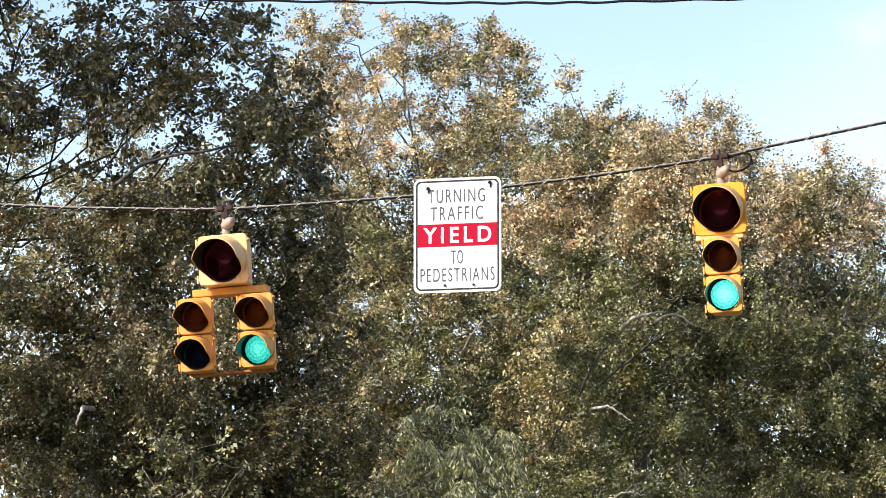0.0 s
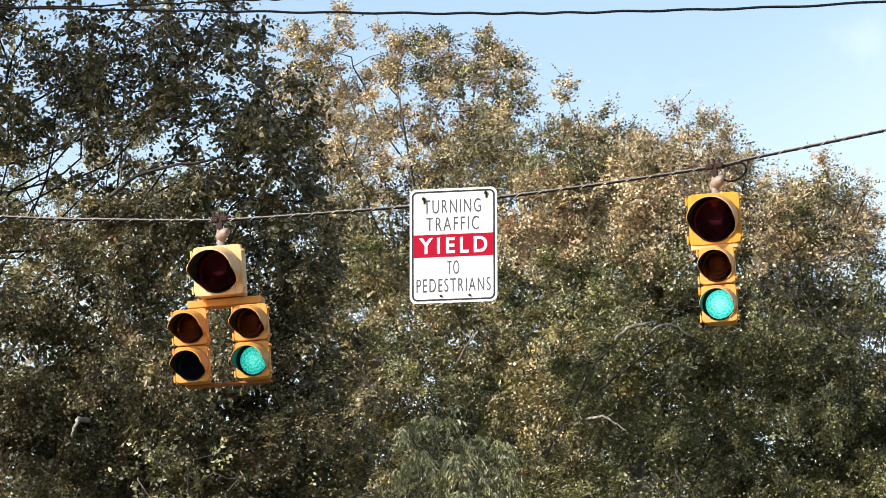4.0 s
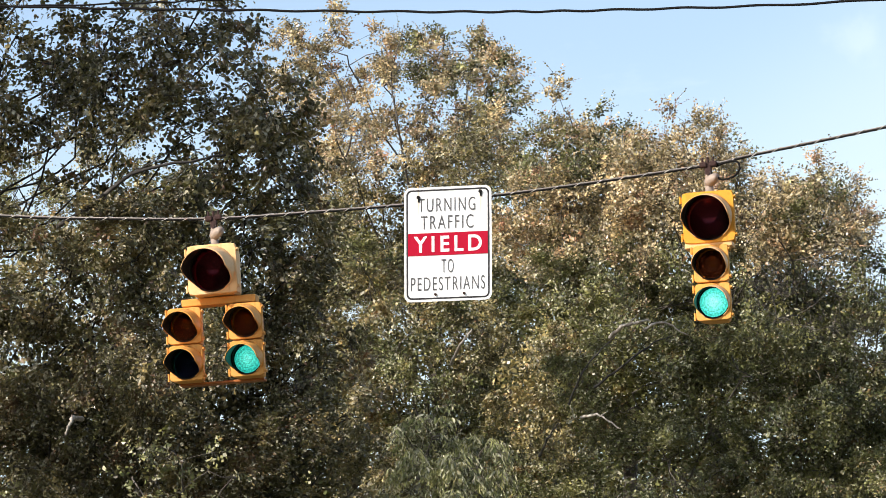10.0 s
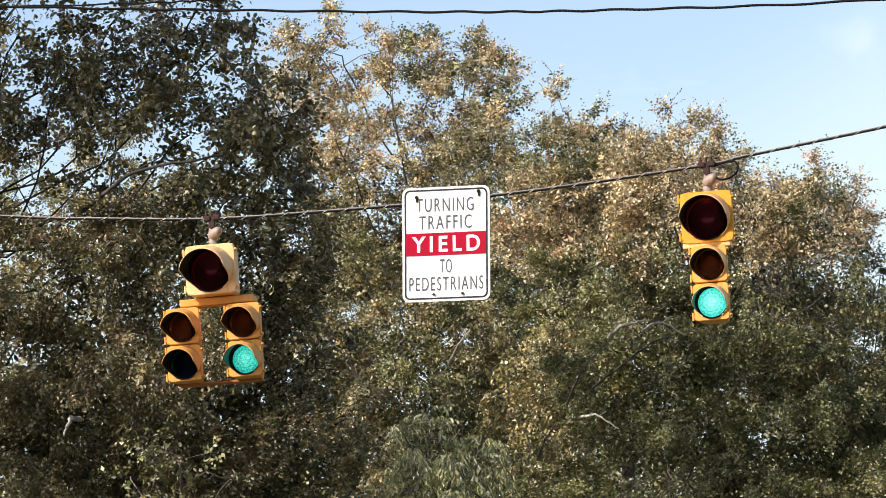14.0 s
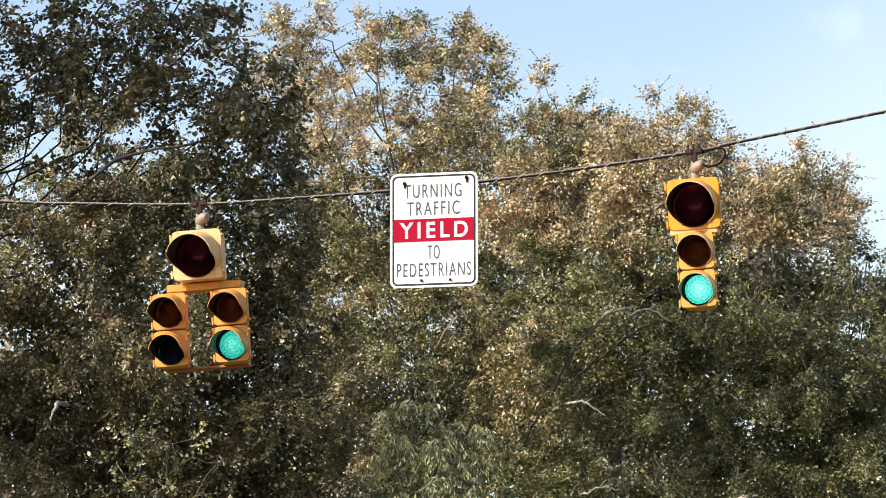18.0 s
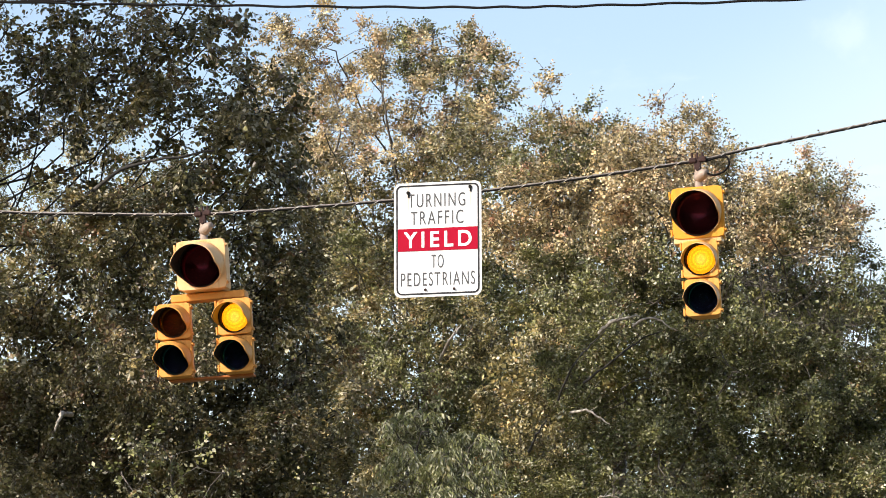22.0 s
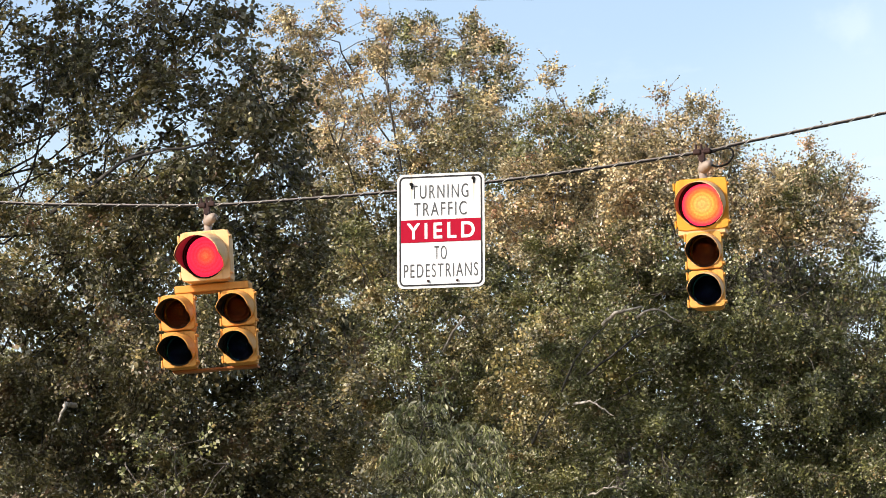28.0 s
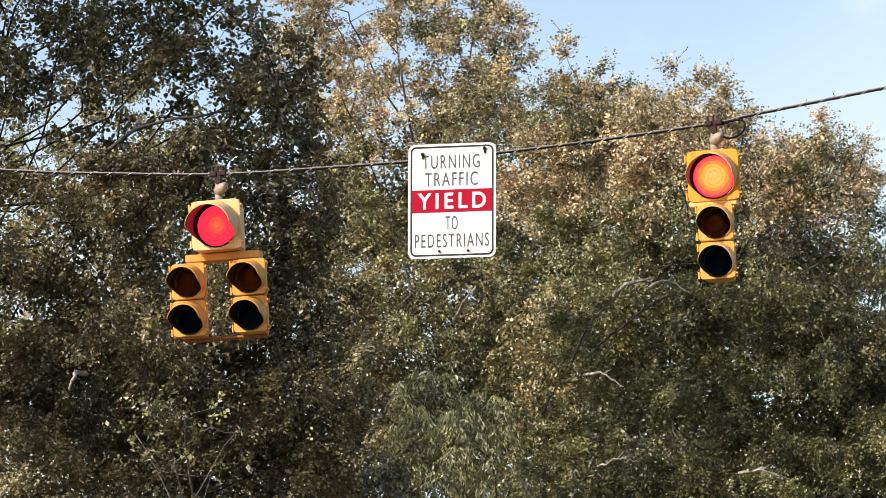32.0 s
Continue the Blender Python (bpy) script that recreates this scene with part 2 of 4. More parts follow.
def leaf_material(name, green, turned, old, share=0.0, rust=0.0, pale=0.16, trans=0.18, gloss=0.5):
    """Leaves in patches: green ones, turned ones (share moves their part) and a few old ones (rust)."""
    m = Mat(name)
    v = m.coords()
    one = m.node("ShaderNodeNewGeometry").outputs["Random Per Island"]
    two = m.math("FRACT", m.math("MULTIPLY", one, 17.31))
    three = m.math("FRACT", m.math("MULTIPLY", one, 53.77))

    def patch(scale, shift, leaf, steep, level):
        moved = m.node("ShaderNodeVectorMath")
        moved.operation = "ADD"
        m.put(moved.inputs[0], v)
        moved.inputs[1].default_value = shift
        n = m.math("MULTIPLY", m.math("SUBTRACT", m.noise(moved.outputs["Vector"], scale, 2), 0.5), steep)
        n = m.math("ADD", n, m.math("MULTIPLY", m.math("SUBTRACT", leaf, 0.5), 0.9))
        return m.math("MINIMUM", m.math("MAXIMUM", m.math("ADD", n, level), 0.0), 1.0)

    # dark leaves are coloured brown to carry the reddish tint of the shadows
    shadow_brown = (0.046, 0.034, 0.029)

    def tone(c, k):
        return tuple(min(0.85, x * k) for x in c)

    c = m.ramp(one, [(0.0, shadow_brown), (0.3, tuple(0.5 * x + 0.4 * y for x, y in zip(shadow_brown, green))), (0.45, tone(green, 0.9)), (0.8, tone(green, 1.4)), (1.0, tone(green, 2.0))])
    gold = m.ramp(two, [(0.0, tone(turned, 0.55)), (0.5, turned), (1.0, tone(turned, 1.5))])
    c = m.mix(patch(1.5, (3.1, 7.7, 1.3), two, 4.5, 0.25 + share), c, gold)
    c = m.mix(patch(2.3, (9.4, 2.2, 5.8), three, 5.0, rust - 0.35), c, old)
    # now and then a leaf is coloured pale, in place of a sun glint
    c = m.mix(m.ramp(three, [(0.97 - pale, (0, 0, 0)), (1.0 - pale * 0.55, (1, 1, 1))]), c, tuple(0.45 * x + 0.55 * y for x, y in zip(turned, (0.62, 0.60, 0.48))))
    fresh = m.ramp(m.noise(v, 3.4, 2), [(0.36, (0.62, 0.64, 0.62)), (0.52, (1.0, 1.0, 1.0)), (0.66, (1.4, 1.36, 1.25))])
    c = m.mix(1.0, c, fresh, "MULTIPLY")
    face = m.bsdf(c, m.math("ADD", m.math("MULTIPLY", two, 0.28), 0.26), 0.0, None, gloss)
    back = m.node("ShaderNodeBsdfTranslucent")
    m.put(back.inputs["Color"], m.mix(0.3, c, (0.22, 0.24, 0.04)))
    mx = m.node("ShaderNodeMixShader", Fac=trans)
    m.put(mx.inputs[1], face)
    m.put(mx.inputs[2], back.outputs["BSDF"])
    return m.done(mx.outputs["Shader"])


LEAF_DARK = leaf_material("dark_green_leaves", (0.091, 0.085, 0.037), (0.178, 0.136, 0.056), (0.150, 0.066, 0.040), -0.08, 0.06, 0.13, 0.22)
LEAF_OLIVE = leaf_material("turning_olive_leaves", (0.132, 0.126, 0.053), (0.325, 0.262, 0.116), (0.320, 0.165, 0.070), 0.04, 0.0, 0.18)
LEAF_BROWN = leaf_material("brown_autumn_leaves", (0.250, 0.212, 0.108), (0.540, 0.405, 0.225), (0.480, 0.230, 0.150), 0.06, 0.14, 0.24)
LEAF_GREEN = leaf_material("green_leaves", (0.086, 0.097, 0.035), (0.210, 0.206, 0.076), (0.250, 0.140, 0.055), -0.12, -0.05, 0.14)
LEAF_LIME = leaf_material("yellow_green_leaves", (0.155, 0.150, 0.055), (0.355, 0.275, 0.100), (0.370, 0.205, 0.065), 0.04, 0.04, 0.17)
LEAF_PALE = leaf_material("pale_green_leaves", (0.125, 0.142, 0.058), (0.260, 0.262, 0.110), (0.300, 0.250, 0.110), -0.05, -0.2, 0.30, 0.25, 0.45)


def bark_material(name, a, b, patch=1.5):
    """Furrowed bark; patch: how fine the pale flakes are."""
    m = Mat(name)
    n = m.noise(m.coords(1, 1, 0.25), 16, 7)
    flakes = m.noise(m.coords(), patch, 4, 0.65)
    c = m.mix(m.ramp(flakes, [(0.42, (0, 0, 0)), (0.58, (1, 1, 1))]), a, b)
    return m.done(m.bsdf(m.mix(n, c, tuple(x * 0.5 for x in a)), 0.85, 0.0, m.bump(n, 0.6, 0.02)))


BARK = bark_material("grey_bark", (0.070, 0.058, 0.050), (0.21, 0.185, 0.158), 4.0)
DARK_BARK = bark_material("dark_bark", (0.024, 0.021, 0.018), (0.045, 0.038, 0.032))
LIMB_BARK = bark_material("dark_mottled_bark", (0.030, 0.026, 0.023), (0.11, 0.10, 0.09), 5.0)
# mottled bark whose pale colour stands for sunlight on the bare limbs
SUNLIT_PALE_BARK = bark_material("sunlit_pale_bark", (0.24, 0.20, 0.16), (0.66, 0.61, 0.53), 7.0)


def ground_material():
    m = Mat("dry_autumn_grass")
    v = m.coords()
    c = m.mix(m.noise(v, 0.6, 8), (0.045, 0.06, 0.02), (0.12, 0.095, 0.04))
    return m.done(m.bsdf(m.mix(m.noise(v, 25, 4), c, (0.07, 0.06, 0.025)), 0.9, 0.0, m.bump(m.noise(v, 40, 5), 0.6, 0.05)))


# ---------------------------------------------------------------- mesh tools
def link(name, bm, material, parent=None, label=""):
    """Link a bmesh as one mesh object."""
    me = bpy.data.meshes.new(name)
    bm.to_mesh(me)
    bm.free()
    mats = material if isinstance(material, (list, tuple)) else [material]
    for mt in mats:
        me.materials.append(mt)
    ob = new(name, me)
    if parent is not None:
        ob.parent = parent
    if label:
        tagged(ob, label)
    return ob


part = link


def empty(name, m, label, category, group=""):
    ob = new(name)
    ob.empty_display_size = 0.1
    ob.matrix_basis = m
    return tagged(ob, label, category, group)


def box_bm(bm, cx, cy, cz, sx, sy, sz, bevel=0.0, segments=2):
    made = bmesh.ops.create_cube(bm, size=1.0, matrix=Matrix.Translation((cx, cy, cz)) @ Matrix.Diagonal((sx, sy, sz, 1)))
    if bevel:
        edges = list({e for v in made["verts"] for e in v.link_edges})
        bmesh.ops.bevel(bm, geom=edges, offset=bevel, segments=segments, affect="EDGES", profile=0.5)
    return bm


def tube_arrays(points, radii, sides, base=0):
    """Vertices and faces of a tapered tube along points."""
    pts = np.asarray(points, float)
    tang = np.gradient(pts, axis=0)
    tang /= np.linalg.norm(tang, axis=1)[:, None] + 1e-9
    ref = np.array([0.0, 0.0, 1.0]) if abs(tang[0][2]) < 0.9 else np.array([1.0, 0.0, 0.0])
    a = np.cross(tang, ref)
    a /= np.linalg.norm(a, axis=1)[:, None] + 1e-9
    b = np.cross(tang, a)
    ang = np.arange(sides) * (2 * math.pi / sides)
    ring = a[:, None, :] * np.cos(ang)[None, :, None] + b[:, None, :] * np.sin(ang)[None, :, None]
    verts = (pts[:, None, :] + ring * np.asarray(radii, float)[:, None, None]).reshape(-1, 3)
    n = len(pts)
    i, j = np.meshgrid(np.arange(n - 1), np.arange(sides), indexing="ij")
    k = (j + 1) % sides
    faces = np.stack([i * sides + j, i * sides + k, (i + 1) * sides + k, (i + 1) * sides + j], -1).reshape(-1, 4) + base
    return verts, faces


def quads_mesh(name, verts, faces, smooth=True):
    """A mesh from arrays of vertices and four-cornered faces."""
    me = bpy.data.meshes.new(name)
    verts, faces = np.asarray(verts, np.float32), np.asarray(faces, np.int32)
    me.vertices.add(len(verts))
    me.vertices.foreach_set("co", verts.ravel())
    me.loops.add(faces.size)
    me.loops.foreach_set("vertex_index", faces.ravel())
    me.polygons.add(len(faces))
    me.polygons.foreach_set("loop_start", np.arange(0, faces.size, 4, dtype=np.int32))
    me.polygons.foreach_set("use_smooth", np.full(len(faces), smooth))
    me.update(calc_edges=True)
    return me


def tubes_object(name, tubes, material, parent=None, label=""):
    """One mesh of several tubes (points, radii, sides)."""
    vs, fs, base = [], [], 0
    for pts, rad, sides in tubes:
        v, f = tube_arrays(pts, rad, sides, base)
        vs.append(v)
        fs.append(f)
        base += len(v)
    me = quads_mesh(name, np.concatenate(vs), np.concatenate(fs))
    me.materials.append(material)
    ob = new(name, me)
    if parent is not None:
        ob.parent = parent
    if label:
        tagged(ob, label)
    return ob


def smooth_line(knots, n):
    """A smooth line through knots (Catmull-Rom)."""
    k = np.asarray(knots, float)
    k = np.vstack([2 * k[0] - k[1], k, 2 * k[-1] - k[-2]])
    out = []
    for s in np.linspace(0, len(k) - 3 - 1e-6, n):
        i, u = int(s), s - int(s)
        p0, p1, p2, p3 = k[i:i + 4]
        out.append(0.5 * (2 * p1 + (p2 - p0) * u + (2 * p0 - 5 * p1 + 4 * p2 - p3) * u * u + (3 * p1 - p0 - 3 * p2 + p3) * u ** 3))
    return np.array(out)


# ---------------------------------------------------------------- ground
def build_ground():
    bm = bmesh.new()
    bmesh.ops.create_grid(bm, x_segments=40, y_segments=40, size=1500)
    ob = link("ground", bm, ground_material())
    tagged(ob, "dry autumn grass under the trees", "ground", kind="structure")


build_ground()


# ---------------------------------------------------------------- trees
def leaf_mesh(name, rng, centres, d, up, sizes, long=1.0, full=True):
    """Folded leaves at centres, each along d with its upper face towards up."""
    n = len(centres)
    d = d / (np.linalg.norm(d, axis=1)[:, None] + 1e-9)
    side = np.cross(d, up)
    side /= np.linalg.norm(side, axis=1)[:, None] + 1e-9
    nrm = np.cross(side, d)
    s = sizes[:, None]
    w = s * rng.uniform(0.20, 0.46, size=(n, 1)) / long
    lift = nrm * w * rng.uniform(0.0, 0.45, size=(n, 1))
    base, tip = centres - d * s * 0.5, centres + d * s * 0.5
    o = np.arange(n)[:, None]
    if not full:
        l1, r1 = centres - d * s * 0.06 + side * w + lift, centres - d * s * 0.06 - side * w + lift
        verts = np.stack([base, l1, tip, r1], 1).reshape(-1, 3)
        return quads_mesh(name, verts, o * 4 + np.array([[0, 1, 2, 3]]), smooth=False)
    curl = nrm * s * rng.uniform(-0.18, 0.08, size=(n, 1))
    l1 = centres - d * s * 0.20 + side * w * 0.9 + lift
    l2 = centres + d * s * 0.20 + side * w * 0.85 + lift * 0.8
    r1 = centres - d * s * 0.20 - side * w * 0.9 + lift
    r2 = centres + d * s * 0.20 - side * w * 0.85 + lift * 0.8
    verts = np.stack([base, l1, l2, tip + curl, r2, r1], 1).reshape(-1, 3)
    o = o * 6
    faces = np.stack([o + np.array([[0, 1, 2, 3]]), o + np.array([[0, 3, 4, 5]])], 1).reshape(-1, 4)
    return quads_mesh(name, verts, faces, smooth=False)


def unit(a):
    return a / (np.linalg.norm(a, axis=-1, keepdims=True) + 1e-9)


def sprays(rng, cc, out, count, leaf, spread, droop, tall):
    """Leafy shoots round the clump centres: each shoot holds its leaves in two rows in one plane, turned to the light."""
    nc = len(cc)
    k = np.repeat(np.arange(nc), count)
    n = len(k)
    lean = unit(rng.normal(size=(nc, 3)) * 0.55 + out * 0.5 + np.array([0, 0, 0.75]))
    way = unit(rng.normal(size=(n, 3)) * np.array([1, 1, 0.75]) + out[k] * 0.55 + np.array([0, 0, 0.75 if tall else 0.05 - 0.5 * droop]))
    face = unit(lean[k] + rng.normal(size=(n, 3)) * 0.28)
    face = unit(face - way * np.sum(face * way, axis=1)[:, None] * 0.85)
    side = unit(np.cross(way, face))
    length = spread * rng.uniform(0.9, 2.1, size=(n, 1)) * (1.25 if tall else 1.0)
    start = cc[k] + rng.normal(size=(n, 3)) * spread * 0.35
    m = 9
    t = ((np.arange(m) + 0.7) / m)[None, :, None]
    sag = np.array([0, 0, -1.0]) * (0.25 + droop) * length[:, None] * t ** 2 * 0.5
    pos = start[:, None] + way[:, None] * length[:, None] * t + sag
    hand = np.where(np.arange(m) % 2 == 0, 1.0, -1.0)[None, :, None] * np.ones((n, 1, 1))
    hand[:, -1] = 0.0
    d = way[:, None] * 0.55 + side[:, None] * hand * 0.9 + rng.normal(size=(n, m, 3)) * 0.30 + np.array([0, 0, -0.8 * droop - 0.08])
    up = face[:, None] + rng.normal(size=(n, m, 3)) * 0.42
    size = leaf * rng.uniform(0.65, 1.25, size=(n, m)) * (1.08 - 0.45 * t[..., 0] ** 2)
    pos = pos + unit(d) * size[..., None] * 0.55
    tubes = [(np.array([cc[k[i]], start[i] + way[i] * length[i] * 0.5 + sag[i, m // 2], start[i] + way[i] * length[i] * 0.92 + sag[i, -1]]), np.array([0.0026, 0.0018, 0.0009]), 3)
             for i in range(0, n, 2 if tall else 7)]
    return pos.reshape(-1, 3), d.reshape(-1, 3), up.reshape(-1, 3), size.ravel(), tubes


BOUGHS = []          # (limb, height, number) to be swayed
LEAVES = 4.6         # leaf area over ground area of a full bough


def tree(name, label, y, blobs, leaf, leaf_mat, bark, seed, trunk_x=None, trunk_r=0.24, density=1.0, droop=0.15, long=1.0, depth=1.3, twig=0.8, spread=0.15, clumps=27, pocket=-0.05, core=1.7, airy=99.0, loose=0.62, tips=0.85, inner=1.0, holes=(), hollows=(), rise=0.35, group="trees behind the crossing", bare=()):
    rng = np.random.default_rng(seed)
    bl = np.array([b[:5] for b in blobs], float)
    tx = float(np.mean(bl[:, 0])) if trunk_x is None else trunk_x
    root = empty(name, pose(tx, y, 0), label, "tree", group)
    top = float(bl[:, 1].max())
    # trunk
    tz = np.linspace(-0.1, top - 2.6, 9)
    wob = np.cumsum(rng.normal(size=(9, 2)) * 0.10, axis=0)
    wob[0] = 0
    trunk = np.column_stack([wob[:, 0], wob[:, 1] + depth * 0.9, tz])
    tubes_object("trunk", [(trunk, np.linspace(trunk_r, trunk_r * 0.22, 9) * np.array([1.35] + [1] * 8), 10)], bark, root)
    for bx, bz, rx, rz, dens, *more in blobs:
        # the airy upper boughs spread wider, with leaves apart
        thin = bz > airy
        if thin:
            rx, rz, dens = rx * 1.25, rz * 1.25, dens * loose
        c = np.array([bx - tx, (more[0] if more else 0.0) + rng.uniform(-0.5, 0.5) * depth, bz])
        # limb from the trunk out to the clump
        start_z = max(1.6, bz - rng.uniform(0.9, 2.2) - rise * abs(bx - tx))
        s = np.array([np.interp(start_z, tz, trunk[:, 0]), np.interp(start_z, tz, trunk[:, 1]), start_z])
        mid = s * 0.45 + c * 0.55 + np.array([0, depth * 0.7, -0.25]) + rng.normal(size=3) * 0.15
        limb = smooth_line([s, mid, c, c + (c - mid) * 0.05], 12)
        limb[1:] += np.cumsum(rng.normal(size=(11, 3)) * 0.075 * min(1.0, rx / 0.8), axis=0) * np.array([1, 1, 0.6])
        lr = 0.009 + 0.006 * rx
        tubes = []
        area = math.pi * rx * rz
        blade = leaf * (more[1] if len(more) > 1 else 1.0 if thin else inner)
        high = bz > top - 2.1
        nc = max(7, int(area * clumps * max(dens, 0.35)))
        u = unit(rng.normal(size=(nc, 3)))
        u *= rng.uniform(0.12, 1.0, size=(nc, 1)) ** 0.42 * rng.uniform(0.86, 1.06 if not high else 1.18, size=(nc, 1))
        cc = c + u * np.array([rx, depth, rz])
        if not high and not thin:
            kept = [p for p in cc if noise.noise(Vector((p[0] + tx, p[1] + y, p[2])) * 1.25) > -0.16 - pocket and noise.noise(Vector((p[0], p[1] + y, p[2])) * 2.3) > -0.30 - pocket]
            cc = np.array(kept) if len(kept) > 3 else cc
            nc = len(cc)
        # twigs grow from clump to clump, each from the nearest that stands before it
        order = np.argsort(np.linalg.norm(cc - c, axis=1))
        cc = cc[order]
        nodes = np.vstack([limb[5:], cc])
        parent, carry = [], np.ones(nc + 7)
        for i, p in enumerate(cc):
            d = nodes[: 7 + i] - p
            parent.append(int(np.argmin(np.linalg.norm(d, axis=1) + 0.5 * np.maximum(0.0, d[:, 2]))))
        for i in range(nc - 1, -1, -1):
            carry[parent[i]] += carry[7 + i]
        for i, p in enumerate(cc):
            if rng.random() > twig:
                continue
            q = nodes[parent[i]]
            m1 = (p + q) / 2 + rng.normal(size=3) * 0.03 + np.array([0, 0, -0.02])
            e = p + (p - m1) * 0.4 + np.array([0, 0, 0.06])
            r1 = 0.0026 * carry[7 + i] ** 0.42
            tubes.append((np.array([q, m1, p, e]), np.array([r1 * 1.15, r1, r1 * 0.85, 0.0012]), 4))
        count = max(2, round(density * dens * area * LEAVES / (0.43 * blade ** 2 / long) / (9 * nc)))
        pos, d, up, size, shoots = sprays(rng, cc, unit((cc - c) / np.array([rx, depth, rz])), count, blade, spread, droop, high)
        # the inner leaves of a full bough, in its own shade
        if dens > 0.7 and core and not thin:
            old = max(0.065, 0.75 * leaf)
            ni = int(area * core / (0.43 * old ** 2))
            iu = unit(rng.normal(size=(ni, 3))) * rng.uniform(0.0, 1.0, size=(ni, 1)) ** 0.45 * 0.92
            iu[:, 1] = np.abs(iu[:, 1]) * 0.8 + 0.30
            pos = np.vstack([pos, c + iu * np.array([rx, depth, rz])])
            d = np.vstack([d, rng.normal(size=(ni, 3))])
            up = np.vstack([up, rng.normal(size=(ni, 3)) * 0.6 + np.array([0, 0, 1.0])])
            size = np.concatenate([size, old * rng.uniform(0.7, 1.3, size=ni)])
        limb_ob = tubes_object("limb", [(limb, np.linspace(lr, 0.006, 12), 7)], bark, root)
        tagged(tubes_object("branchwork", tubes + (shoots if twig > 0.5 else []), bark, limb_ob), kind="stuff")
        BOUGHS.append((limb_ob, bz, len(BOUGHS)))
        # openings in the crown where hardly a leaf is left
        keep = np.ones(len(pos), bool)
        for hx, hz, hw, hh in holes:
            inside = ((pos[:, 0] + tx - hx) / hw) ** 2 + ((pos[:, 2] - hz) / hh) ** 2
            keep &= (inside > rng.uniform(0.5, 1.5, size=len(pos))) | (rng.random(len(pos)) < 0.12)
        # deep hollows, open in front and closed by the inner leaves
        for hx, hz, hw, hh in hollows:
            inside = ((pos[:, 0] + tx - hx) / hw) ** 2 + ((pos[:, 2] - hz) / hh) ** 2
            keep &= (inside > rng.uniform(0.6, 1.4, size=len(pos))) | (pos[:, 1] > 0.55) | (rng.random(len(pos)) < 0.06)
        pos, d, up, size = pos[keep], d[keep], up[keep], size[keep]
        me = leaf_mesh("crown", rng, pos, d, up, size, long, (thin or leaf > 0.06 and twig > 0.5) and len(more) < 2)
        pick = rng.random()
        tip = bz > top - tips or (bz > top - 1.95 and pick < 0.3)
        me.materials.append(leaf_mat[0] if tip and pick < 0.90 else leaf_mat[1] if pick < 0.75 else leaf_mat[2])
        ob = new("crown", me)
        ob.parent = limb_ob
        tagged(ob, kind="stuff")
    for knots, r, mat in bare:
        line = smooth_line([(x - tx, yy - y, z) for x, yy, z in knots], 14)
        line += rng.normal(size=line.shape) * np.array([0.006, 0.008, 0.007])
        line[:5, 1] += np.linspace(0.55, 0.05, 5)          # its foot is lost among the leaves
        side = smooth_line([line[6], line[6] + (line[9] - line[6]) * 0.7 + np.array([0.03, 0, 0.10])], 4)
        limb_ob = tubes_object("bare_limb", [(line, np.linspace(r, r * 0.35, 14) * rng.uniform(0.88, 1.12, size=14), 8)], mat, root, "bare limb in mottled bark, coloured pale as if sunlit" if mat is SUNLIT_PALE_BARK else "")
        tubes_object("twig", [(side, np.linspace(r * 0.4, r * 0.15, 4), 6)], mat, limb_ob)
    return root


